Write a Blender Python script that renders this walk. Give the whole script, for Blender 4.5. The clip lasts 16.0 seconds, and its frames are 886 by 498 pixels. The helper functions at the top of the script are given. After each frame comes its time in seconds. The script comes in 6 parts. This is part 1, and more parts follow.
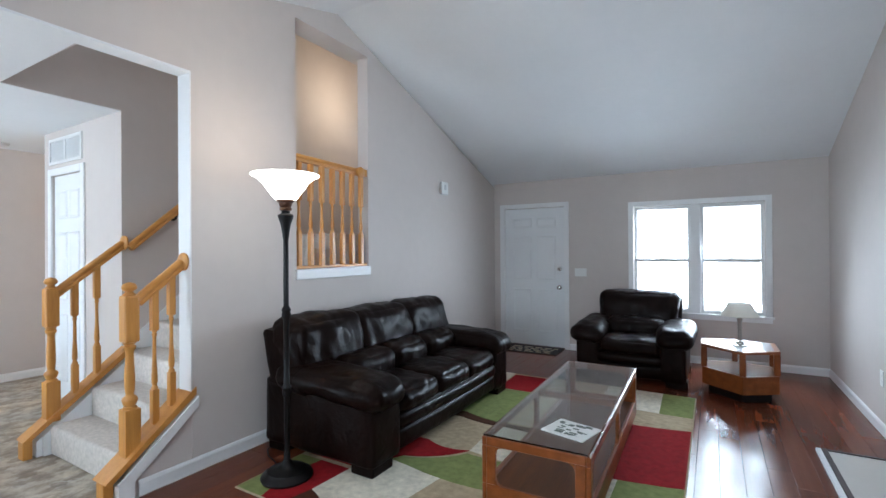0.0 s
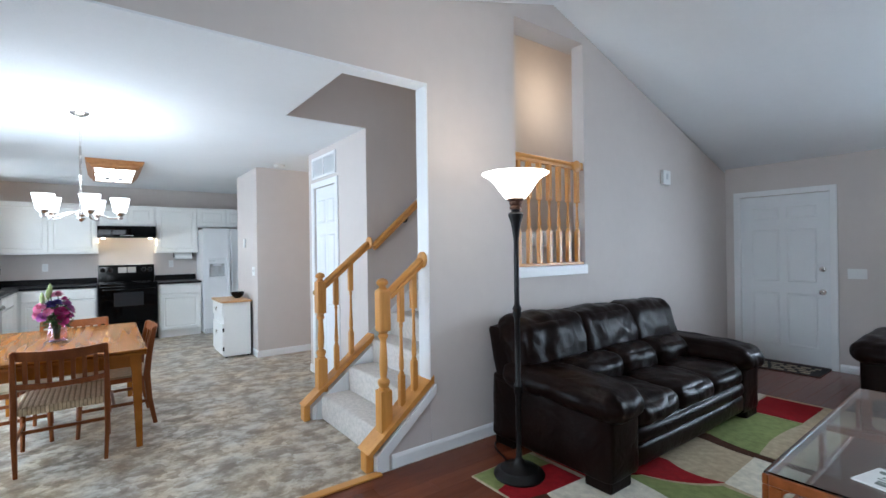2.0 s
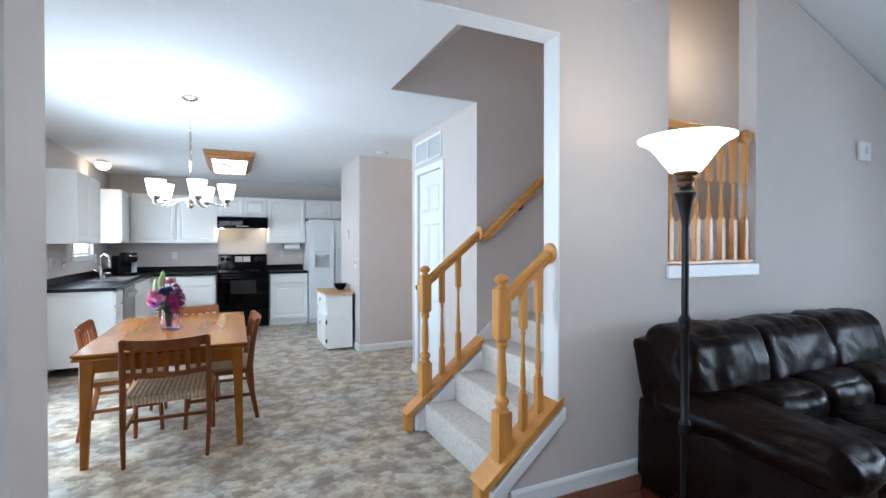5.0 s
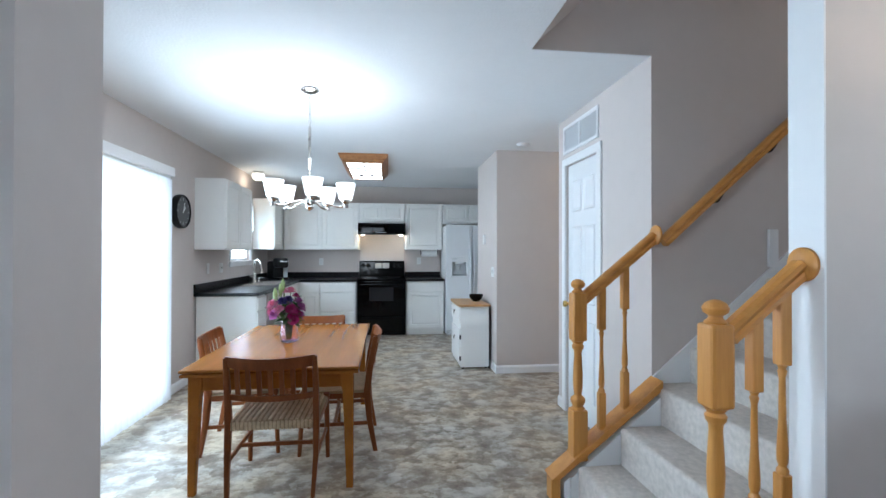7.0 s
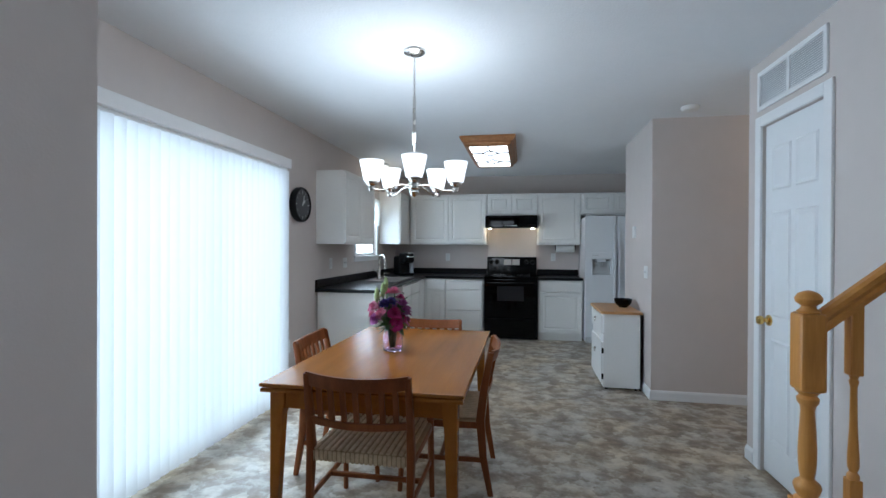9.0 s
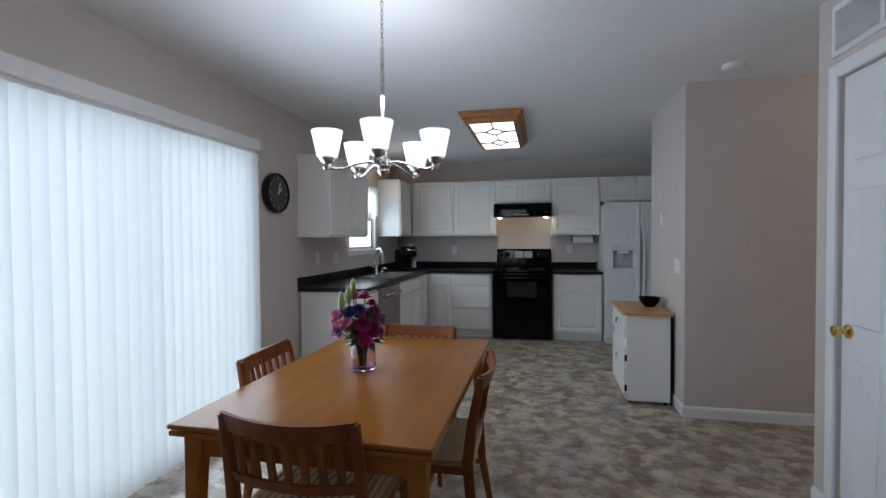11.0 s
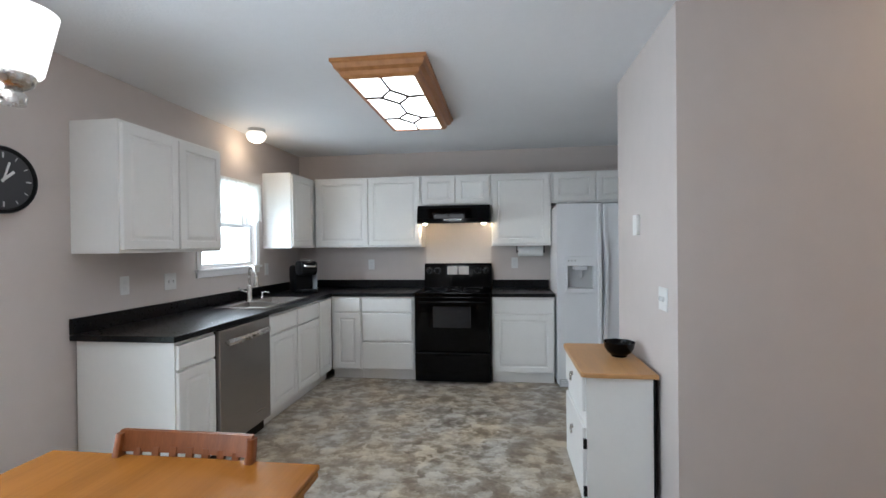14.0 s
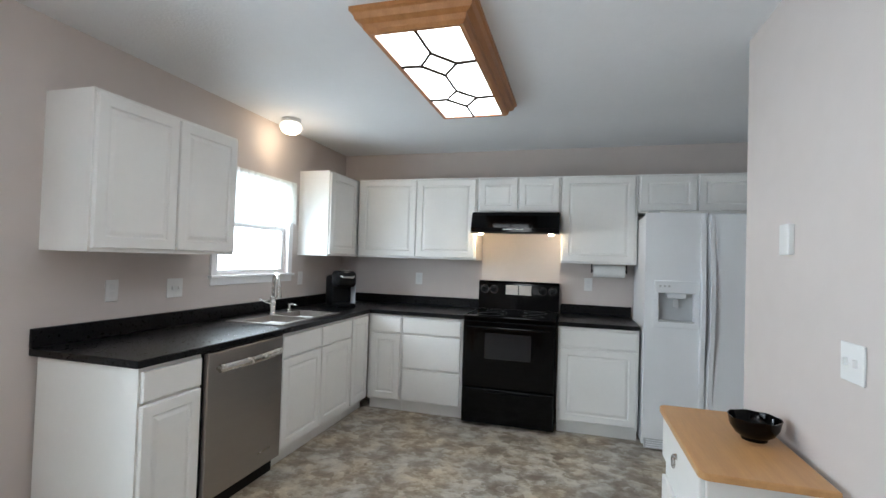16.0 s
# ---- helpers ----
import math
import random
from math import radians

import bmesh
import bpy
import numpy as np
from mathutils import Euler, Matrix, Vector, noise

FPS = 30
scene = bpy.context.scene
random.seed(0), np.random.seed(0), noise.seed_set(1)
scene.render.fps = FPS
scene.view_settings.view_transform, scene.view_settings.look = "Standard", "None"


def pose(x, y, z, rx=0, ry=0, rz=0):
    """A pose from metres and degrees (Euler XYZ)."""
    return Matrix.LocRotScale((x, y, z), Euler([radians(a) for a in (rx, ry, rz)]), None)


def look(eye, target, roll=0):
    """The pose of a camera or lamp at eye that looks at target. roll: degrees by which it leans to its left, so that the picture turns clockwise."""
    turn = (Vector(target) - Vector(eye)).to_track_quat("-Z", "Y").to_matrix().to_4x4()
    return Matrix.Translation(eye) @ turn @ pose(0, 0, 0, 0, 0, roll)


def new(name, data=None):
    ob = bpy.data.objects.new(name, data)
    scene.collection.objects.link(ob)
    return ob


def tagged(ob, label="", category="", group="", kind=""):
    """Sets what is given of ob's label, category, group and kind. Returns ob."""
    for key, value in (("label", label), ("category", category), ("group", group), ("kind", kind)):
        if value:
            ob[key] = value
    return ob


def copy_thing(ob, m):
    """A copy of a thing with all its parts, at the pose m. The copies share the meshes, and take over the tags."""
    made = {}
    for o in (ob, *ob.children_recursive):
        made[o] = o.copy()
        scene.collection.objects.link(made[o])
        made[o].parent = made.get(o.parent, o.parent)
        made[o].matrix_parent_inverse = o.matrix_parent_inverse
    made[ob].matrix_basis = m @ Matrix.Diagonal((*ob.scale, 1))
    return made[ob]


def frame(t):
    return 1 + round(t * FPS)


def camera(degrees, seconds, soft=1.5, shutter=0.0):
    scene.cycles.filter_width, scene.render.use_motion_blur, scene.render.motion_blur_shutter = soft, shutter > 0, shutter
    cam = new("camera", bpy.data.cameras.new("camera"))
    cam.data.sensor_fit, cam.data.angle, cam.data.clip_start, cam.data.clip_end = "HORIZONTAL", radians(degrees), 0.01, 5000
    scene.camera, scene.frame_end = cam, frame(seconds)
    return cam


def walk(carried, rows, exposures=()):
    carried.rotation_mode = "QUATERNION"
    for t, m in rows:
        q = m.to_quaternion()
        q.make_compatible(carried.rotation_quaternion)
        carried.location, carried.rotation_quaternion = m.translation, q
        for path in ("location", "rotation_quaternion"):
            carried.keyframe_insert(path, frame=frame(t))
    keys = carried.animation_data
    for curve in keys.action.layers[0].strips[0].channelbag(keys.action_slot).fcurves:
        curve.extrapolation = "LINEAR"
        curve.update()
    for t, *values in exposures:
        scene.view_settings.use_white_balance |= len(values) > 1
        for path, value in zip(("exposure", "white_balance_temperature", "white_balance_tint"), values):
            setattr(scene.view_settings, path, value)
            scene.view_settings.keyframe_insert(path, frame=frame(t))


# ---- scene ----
cam = camera(88.1, 16.0)
PATH = [
    (0, (0.426, -0.065, 1.344), (-0.59, 1.658, 1.35), -0.4),
    (0.5, (0.371, -0.09, 1.365), (-0.817, 1.519, 1.373), -0.2),
    (1, (0.295, -0.114, 1.361), (-1.068, 1.349, 1.377), -0.4),
    (1.5, (0.221, -0.141, 1.364), (-1.29, 1.17, 1.374), -0.6),
    (2, (0.165, -0.163, 1.355), (-1.441, 1.028, 1.356), -0.8),
    (2.5, (0.116, -0.167, 1.345), (-1.552, 0.936, 1.336), -0.8),
    (3, (0.064, -0.172, 1.337), (-1.634, 0.885, 1.316), -0.7),
    (3.5, (-0.01, -0.179, 1.34), (-1.721, 0.855, 1.307), -0.4),
    (6, (-0.713, 0.138, 1.325), (-2.626, 0.722, 1.326), -0.1),
    (6.5, (-0.904, 0.183, 1.327), (-2.858, 0.61, 1.332), -0.1),
    (7, (-1.071, 0.234, 1.324), (-3.057, 0.475, 1.337), 0.1),
    (7.5, (-1.254, 0.273, 1.331), (-3.254, 0.31, 1.345), 0.2),
    (8, (-1.413, 0.3, 1.324), (-3.408, 0.16, 1.343), 0.4),
    (8.5, (-1.585, 0.315, 1.317), (-3.565, 0.033, 1.338), 0.6),
    (11, (-2.327, 0.403, 1.326), (-4.281, -0.021, 1.28), -0.4),
    (11.5, (-2.543, 0.447, 1.35), (-4.504, 0.058, 1.276), -0.5),
    (12, (-2.773, 0.478, 1.342), (-4.744, 0.144, 1.273), -0.7),
    (12.5, (-3.019, 0.543, 1.354), (-4.998, 0.266, 1.285), -1.3),
    (13, (-3.276, 0.592, 1.361), (-5.261, 0.352, 1.303), -1.3),
    (13.5, (-3.555, 0.641, 1.353), (-5.539, 0.39, 1.318), -1.0),
    (14, (-3.815, 0.655, 1.368), (-5.798, 0.392, 1.354), -0.6),
    (14.5, (-4.063, 0.687, 1.366), (-6.036, 0.356, 1.377), 0.1),
    (15, (-4.261, 0.695, 1.37), (-6.22, 0.293, 1.401), 0.7),
    (15.5, (-4.427, 0.677, 1.356), (-6.369, 0.199, 1.4), 1.5),
    (16, (-4.557, 0.643, 1.36), (-6.479, 0.092, 1.405), 1.8),
]
EXPOSURES = [(0.0, 0.08, 5620, 6), (0.6, 0.06, 5540, 6), (2.0, 0.05, 5500, 6), (3.5, 0.14, 5460, 6), (7.0, -0.22, 5320, 4), (8.5, -0.72, 5330, 4), (11.0, -1.40, 5700, 9), (12.5, -0.85, 5730, 9), (14.5, -0.38, 5850, 8), (16.0, -0.27, 5900, 7)]
walk(cam, [(t, look(eye, target, roll)) for t, eye, target, roll in PATH], EXPOSURES)

# ---- world, daylight and lamps ----
world = bpy.data.worlds.new("world")
scene.world = world
world.use_nodes = True
wn = world.node_tree
sky = wn.nodes.new("ShaderNodeTexSky")
sky.sky_type = "NISHITA"
sky.sun_disc = False
sky.sun_elevation, sky.sun_rotation = radians(50), radians(200)
wn.links.new(sky.outputs[0], wn.nodes["Background"].inputs[0])
wn.nodes["Background"].inputs[1].default_value = 0.12

sun = new("sun", bpy.data.lights.new("sun", "SUN"))
sun.data.energy, sun.data.angle, sun.data.color = 1.2, radians(15), (1.0, 0.96, 0.9)
sun.matrix_world = look((0, 0, 0), (0.05, 0.2, -1.0))


def area_lamp(name, eye, target, w, h, watts, color):
    lamp = new(name, bpy.data.lights.new(name, "AREA"))
    lamp.data.shape, lamp.data.size, lamp.data.size_y = "RECTANGLE", w, h
    lamp.data.energy, lamp.data.color = watts, color
    lamp.matrix_world = look(eye, target)
    return lamp


def bulb(name, place, watts, color, radius=0.03):
    lamp = new(name, bpy.data.lights.new(name, "POINT"))
    lamp.data.energy, lamp.data.color, lamp.data.shadow_soft_size = watts, color, radius
    lamp.location = place
    return lamp


DAY = (0.86, 0.94, 1.0)
WARM = (1.0, 0.72, 0.45)
SOFTWHITE = (1.0, 0.96, 0.91)
area_lamp("daylight_front_window", (0.24, 6.20, 1.25), (-0.9, 2.8, 0.25), 1.3, 1.25, 58, DAY).data.spread = radians(135)
# added through an assumed, unseen window to light the south-facing surfaces
area_lamp("daylight_back_window", (-0.35, -1.83, 1.38), (-0.6, 3.0, 0.35), 1.7, 1.2, 35, DAY).data.spread = radians(135)
area_lamp("daylight_slider", (-4.46, -1.57, 1.0), (-4.46, 1.5, 1.0), 1.8, 1.8, 52, DAY).data.spread = radians(150)
area_lamp("daylight_behind_blinds", (-4.46, -1.77, 1.0), (-4.46, 3, 1.0), 1.85, 1.85, 23, DAY)
area_lamp("daylight_kitchen_window", (-7.6, -1.80, 1.55), (-7.6, 3, 1.3), 0.75, 0.7, 22, DAY)
bulb("torchiere_light", (-1.755, 1.80, 1.82), 3.5, (1.0, 0.70, 0.45), 0.08)
bulb("hall_ceiling_light", (-5.5, 2.7, 2.3), 5, WARM, 0.06)
bulb("chandelier_light", (-4.295, -0.297, 1.98), 22, SOFTWHITE, 0.2)
bulb("globe_light", (-7.71, -1.555, 2.28), 3.5, WARM, 0.06)
for hy in (-0.165, 0.45):
    bulb("hood_light", (-8.66, hy, 1.575), 2.2, (1.0, 0.66, 0.36), 0.02)
bulb("stair_lamp_light", (-2.95, 4.0, 3.1), 13, (1.0, 0.75, 0.50), 0.08)
bulb("hall_room_light", (-6.6, 2.75, 2.2), 50, WARM, 0.08)


# ---- materials ----
def mat(name, color, rough=0.5, metal=0.0, var=0.0, scale=6.0, bump=0.0, bump_scale=200.0, rand=0.0, stretch=(1, 1, 1), second=None, coat=0.0, spec=0.5):
    """A surface with tone variation at two scales, fine relief and, where asked, tone by piece."""
    m = bpy.data.materials.new(name)
    m.use_nodes = True
    nt = m.node_tree
    b = nt.nodes["Principled BSDF"]
    b.inputs["Roughness"].default_value = rough
    b.inputs["Metallic"].default_value = metal
    b.inputs["Coat Weight"].default_value = coat
    b.inputs["Specular IOR Level"].default_value = spec
    b.inputs["Base Color"].default_value = (*color, 1)
    if not (var or bump or rand):
        return m
    geo = nt.nodes.new("ShaderNodeNewGeometry")
    mp = nt.nodes.new("ShaderNodeMapping")
    mp.inputs["Scale"].default_value = stretch
    nt.links.new(geo.outputs["Position"], mp.inputs["Vector"])
    if var or rand:
        n1 = nt.nodes.new("ShaderNodeTexNoise")
        n1.inputs["Scale"].default_value, n1.inputs["Detail"].default_value = scale, 5.0
        n2 = nt.nodes.new("ShaderNodeTexNoise")
        n2.inputs["Scale"].default_value, n2.inputs["Detail"].default_value = scale * 9, 3.0
        nt.links.new(mp.outputs[0], n1.inputs["Vector"])
        nt.links.new(mp.outputs[0], n2.inputs["Vector"])
        add = nt.nodes.new("ShaderNodeMath")
        add.operation = "MULTIPLY_ADD"
        add.inputs[1].default_value = 0.45
        nt.links.new(n2.outputs[0], add.inputs[0])
        nt.links.new(n1.outputs[0], add.inputs[2])
        fac = add.outputs[0]
        if rand:
            info = nt.nodes.new("ShaderNodeObjectInfo")
            add2 = nt.nodes.new("ShaderNodeMath")
            add2.operation = "MULTIPLY_ADD"
            add2.inputs[1].default_value = rand
            nt.links.new(info.outputs["Random"], add2.inputs[0])
            nt.links.new(fac, add2.inputs[2])
            fac = add2.outputs[0]
        ramp = nt.nodes.new("ShaderNodeMapRange")
        ramp.inputs[1].default_value, ramp.inputs[2].default_value = 0.42, 1.02 + rand
        nt.links.new(fac, ramp.inputs[0])
        mix = nt.nodes.new("ShaderNodeMix")
        mix.data_type = "RGBA"
        lo = second or tuple(c * (1 - var) for c in color)
        hi = color if second else tuple(min(1, c * (1 + var * 0.6)) for c in color)
        mix.inputs[6].default_value, mix.inputs[7].default_value = (*lo, 1), (*hi, 1)
        nt.links.new(ramp.outputs[0], mix.inputs[0])
        nt.links.new(mix.outputs[2], b.inputs["Base Color"])
        rr = nt.nodes.new("ShaderNodeMapRange")
        rr.inputs[3].default_value, rr.inputs[4].default_value = max(0, rough - 0.06), min(1, rough + 0.08)
        nt.links.new(n1.outputs[0], rr.inputs[0])
        nt.links.new(rr.outputs[0], b.inputs["Roughness"])
    if bump:
        nb = nt.nodes.new("ShaderNodeTexNoise")
        nb.inputs["Scale"].default_value, nb.inputs["Detail"].default_value = bump_scale, 3.0
        nt.links.new(mp.outputs[0], nb.inputs["Vector"])
        bp = nt.nodes.new("ShaderNodeBump")
        bp.inputs["Strength"].default_value, bp.inputs["Distance"].default_value = bump, 0.004
        nt.links.new(nb.outputs[0], bp.inputs["Height"])
        nt.links.new(bp.outputs[0], b.inputs["Normal"])
    return m


def glow(name, color, strength, base=(0.9, 0.9, 0.88)):
    m = mat(name, base, 0.4)
    b = m.node_tree.nodes["Principled BSDF"]
    b.inputs["Emission Color"].default_value = (*color, 1)
    b.inputs["Emission Strength"].default_value = strength
    return m


def glass(name, color=(1, 1, 1), rough=0.0):
    m = mat(name, color, rough)
    b = m.node_tree.nodes["Principled BSDF"]
    b.inputs["Transmission Weight"].default_value = 1.0
    b.inputs["IOR"].default_value = 1.45
    return m


def wood(name, dark, light, rough=0.35, along="x", scale=3.0, rand=0.0, coat=0.0):
    k = {"x": (0.12, 1.6, 1.6), "y": (1.6, 0.12, 1.6), "z": (1.6, 1.6, 0.12)}[along]
    return mat(name, light, rough, 0, 0.3, scale * 4, 0.08, 60, rand, k, dark, coat)


WALL = mat("wall_paint", (0.598, 0.541, 0.509), 0.75, var=0.05, scale=1.2, bump=0.12, bump_scale=140)
CEIL = mat("ceiling_paint", (0.79, 0.80, 0.815), 0.85, var=0.03, scale=2.0, bump=0.5, bump_scale=70)
WHITE = mat("white_trim_paint", (0.80, 0.80, 0.80), 0.4, var=0.03, scale=3)
DOORWHITE = mat("white_door_paint", (0.78, 0.79, 0.80), 0.42, var=0.03, scale=4, bump=0.05, bump_scale=90)
CABWHITE = mat("white_cabinet_paint", (0.82, 0.815, 0.79), 0.38, var=0.03, scale=4)
OAK = wood("golden_oak", (0.44, 0.18, 0.032), (0.64, 0.31, 0.07), 0.35, "z")
OAKY = wood("golden_oak_rail", (0.44, 0.18, 0.032), (0.64, 0.31, 0.07), 0.35, "y")
OAKX = wood("oak_light_frame", (0.30, 0.12, 0.035), (0.46, 0.21, 0.07), 0.4, "x")
CARPET = mat("stair_carpet", (0.64, 0.59, 0.54), 0.95, var=0.22, scale=40, bump=1.0, bump_scale=260)


def leather():
    """Soft hide: broad folds with thin creases between them, and a fine pebble grain."""
    m = mat("dark_brown_leather", (0.0075, 0.0030, 0.0021), 0.34, var=0.5, scale=5, spec=0.095)
    nt = m.node_tree
    b = nt.nodes["Principled BSDF"]
    geo = nt.nodes.new("ShaderNodeNewGeometry")
    folds = nt.nodes.new("ShaderNodeTexNoise")
    folds.inputs["Scale"].default_value, folds.inputs["Detail"].default_value, folds.inputs["Distortion"].default_value = 4.5, 2.0, 0.9
    nt.links.new(geo.outputs["Position"], folds.inputs["Vector"])
    off = nt.nodes.new("ShaderNodeMath")
    off.operation = "SUBTRACT"
    off.inputs[1].default_value = 0.5
    nt.links.new(folds.outputs[0], off.inputs[0])
    ridge = nt.nodes.new("ShaderNodeMath")
    ridge.operation = "ABSOLUTE"
    nt.links.new(off.outputs[0], ridge.inputs[0])
    soft = nt.nodes.new("ShaderNodeMapRange")
    soft.interpolation_type = "SMOOTHSTEP"
    soft.inputs[2].default_value = 0.13
    nt.links.new(ridge.outputs[0], soft.inputs[0])
    b1 = nt.nodes.new("ShaderNodeBump")
    b1.inputs["Strength"].default_value, b1.inputs["Distance"].default_value = 0.16, 0.010
    nt.links.new(soft.outputs[0], b1.inputs["Height"])
    grain = nt.nodes.new("ShaderNodeTexNoise")
    grain.inputs["Scale"].default_value, grain.inputs["Detail"].default_value = 55.0, 4.0
    nt.links.new(geo.outputs["Position"], grain.inputs["Vector"])
    b2 = nt.nodes.new("ShaderNodeBump")
    b2.inputs["Strength"].default_value, b2.inputs["Distance"].default_value = 0.30, 0.004
    nt.links.new(grain.outputs[0], b2.inputs["Height"])
    nt.links.new(b1.outputs[0], b2.inputs["Normal"])
    nt.links.new(b2.outputs[0], b.inputs["Normal"])
    return m


LEATHER = leather()
BLACKMETAL = mat("black_iron", (0.012, 0.011, 0.011), 0.38, 0.6, var=0.3, scale=20)
TEAK = wood("teak_chair_wood", (0.13, 0.038, 0.011), (0.255, 0.085, 0.026), 0.38, "z")
TEAKX = wood("teak_table_wood", (0.27, 0.10, 0.015), (0.37, 0.14, 0.023), 0.22, "x", 2.0)
for m in (TEAK, TEAKX):
    m.node_tree.nodes["Principled BSDF"].inputs["Specular IOR Level"].default_value = 0.2
CHERRY = wood("cherry_wood_table", (0.13, 0.033, 0.008), (0.25, 0.075, 0.018), 0.3, "y")
CHERRY.node_tree.nodes["Principled BSDF"].inputs["Specular IOR Level"].default_value = 0.25
PLANK = wood("cherry_plank", (0.085, 0.020, 0.010), (0.19, 0.055, 0.025), 0.2, "y", 2.5, rand=0.45)
PLANK.node_tree.nodes["Principled BSDF"].inputs["Specular IOR Level"].default_value = 0.25
SEAM = mat("plank_seam", (0.03, 0.01, 0.006), 0.6, var=0.2)
COUNTER = mat("black_laminate", (0.004, 0.004, 0.005), 0.28, var=0.5, scale=60, spec=0.26)
BLACKGLOSS = mat("black_enamel", (0.0015, 0.0015, 0.0017), 0.05, var=0.2, scale=8, spec=0.18)
BLACKPLASTIC = mat("black_plastic", (0.004, 0.004, 0.0045), 0.4, var=0.2, scale=30, spec=0.2)
STEEL = mat("brushed_steel", (0.40, 0.37, 0.345), 0.34, 1.0, var=0.05, scale=3, stretch=(1, 1, 8))
CHROME = mat("satin_nickel", (0.62, 0.60, 0.57), 0.25, 1.0, var=0.05, scale=30)
BRASS = mat("polished_brass", (0.75, 0.52, 0.18), 0.2, 1.0, var=0.1, scale=30)
FRIDGEWHITE = mat("white_appliance", (0.80, 0.82, 0.84), 0.35, var=0.02, scale=6, bump=0.1, bump_scale=400)
PLASTICWHITE = mat("white_plastic", (0.76, 0.76, 0.745), 0.4, var=0.02)
GREYPLASTIC = mat("pale_grey_plastic", (0.55, 0.56, 0.57), 0.45, var=0.05)
GLASS = glass("clear_glass")
SHADEGLOW = glow("lit_opal_glass", (1.0, 0.97, 0.93), 2.6)


def vinyl():
    m = mat("stone_pattern_vinyl", (0.5, 0.47, 0.43), 0.42)
    nt = m.node_tree
    b = nt.nodes["Principled BSDF"]
    geo = nt.nodes.new("ShaderNodeNewGeometry")
    mp = nt.nodes.new("ShaderNodeMapping")
    mp.inputs["Scale"].default_value = (1.2, 1.0, 1.0)
    nt.links.new(geo.outputs["Position"], mp.inputs[0])
    n1 = nt.nodes.new("ShaderNodeTexNoise")
    n1.inputs["Scale"].default_value, n1.inputs["Detail"].default_value, n1.inputs["Roughness"].default_value = 6.0, 9, 0.68
    n2 = nt.nodes.new("ShaderNodeTexNoise")
    n2.inputs["Scale"].default_value, n2.inputs["Detail"].default_value = 2.6, 4
    nt.links.new(mp.outputs[0], n1.inputs[0])
    nt.links.new(geo.outputs["Position"], n2.inputs[0])
    r1 = nt.nodes.new("ShaderNodeValToRGB")
    e = r1.color_ramp.elements
    e[0].position, e[0].color = 0.34, (0.20, 0.155, 0.11, 1)
    e[1].position, e[1].color = 0.66, (0.63, 0.59, 0.51, 1)
    k = e.new(0.46)
    k.color = (0.32, 0.27, 0.21, 1)
    k = e.new(0.53)
    k.color = (0.455, 0.41, 0.34, 1)
    # angular flakes with torn edges break up the clouding
    tear = nt.nodes.new("ShaderNodeVectorMath")
    tear.operation = "MULTIPLY_ADD"
    tear.inputs[1].default_value = (0.22, 0.22, 0.0)
    nt.links.new(n1.outputs["Color"], tear.inputs[0])
    nt.links.new(mp.outputs[0], tear.inputs[2])
    flake = nt.nodes.new("ShaderNodeTexVoronoi")
    flake.inputs["Scale"].default_value = 13.0
    nt.links.new(tear.outputs[0], flake.inputs["Vector"])
    tone = nt.nodes.new("ShaderNodeSeparateColor")
    nt.links.new(flake.outputs["Color"], tone.inputs[0])
    shift = nt.nodes.new("ShaderNodeMath")
    shift.operation = "MULTIPLY_ADD"
    shift.inputs[1].default_value = 0.15
    nt.links.new(tone.outputs[0], shift.inputs[0])
    nt.links.new(n1.outputs[0], shift.inputs[2])
    level = nt.nodes.new("ShaderNodeMath")
    level.operation = "SUBTRACT"
    level.inputs[1].default_value = 0.075
    nt.links.new(shift.outputs[0], level.inputs[0])
    nt.links.new(level.outputs[0], r1.inputs[0])
    r2 = nt.nodes.new("ShaderNodeValToRGB")
    e = r2.color_ramp.elements
    e[0].position, e[0].color = 0.4, (0.9, 0.92, 0.96, 1)
    e[1].position, e[1].color = 0.62, (1.0, 0.93, 0.82, 1)
    nt.links.new(n2.outputs[0], r2.inputs[0])
    mix = nt.nodes.new("ShaderNodeMix")
    mix.data_type, mix.blend_type = "RGBA", "MULTIPLY"
    mix.inputs[0].default_value = 1.0
    nt.links.new(r1.outputs[0], mix.inputs[6])
    nt.links.new(r2.outputs[0], mix.inputs[7])
    nt.links.new(mix.outputs[2], b.inputs["Base Color"])
    rr = nt.nodes.new("ShaderNodeMapRange")
    rr.inputs[3].default_value, rr.inputs[4].default_value = 0.3, 0.52
    nt.links.new(n1.outputs[0], rr.inputs[0])
    nt.links.new(rr.outputs[0], b.inputs["Roughness"])
    bp = nt.nodes.new("ShaderNodeBump")
    bp.inputs["Strength"].default_value, bp.inputs["Distance"].default_value = 0.14, 0.003
    nt.links.new(n1.outputs[0], bp.inputs["Height"])
    nt.links.new(bp.outputs[0], b.inputs["Normal"])
    return m


VINYL = vinyl()


# ---- mesh helpers ----
OFFSET = {}


def thing(name, at=(0, 0, 0), rz=0.0, label="", category="", group="", local=True):
    """An empty at a thing's base. local: its parts are built round the origin; else in world places."""
    ob = new(name)
    ob.empty_display_size = 0.1
    ob.matrix_basis = pose(*at, 0, 0, rz)
    OFFSET[ob] = Vector((0, 0, 0)) if local else Vector(at)
    return tagged(ob, label, category, group)


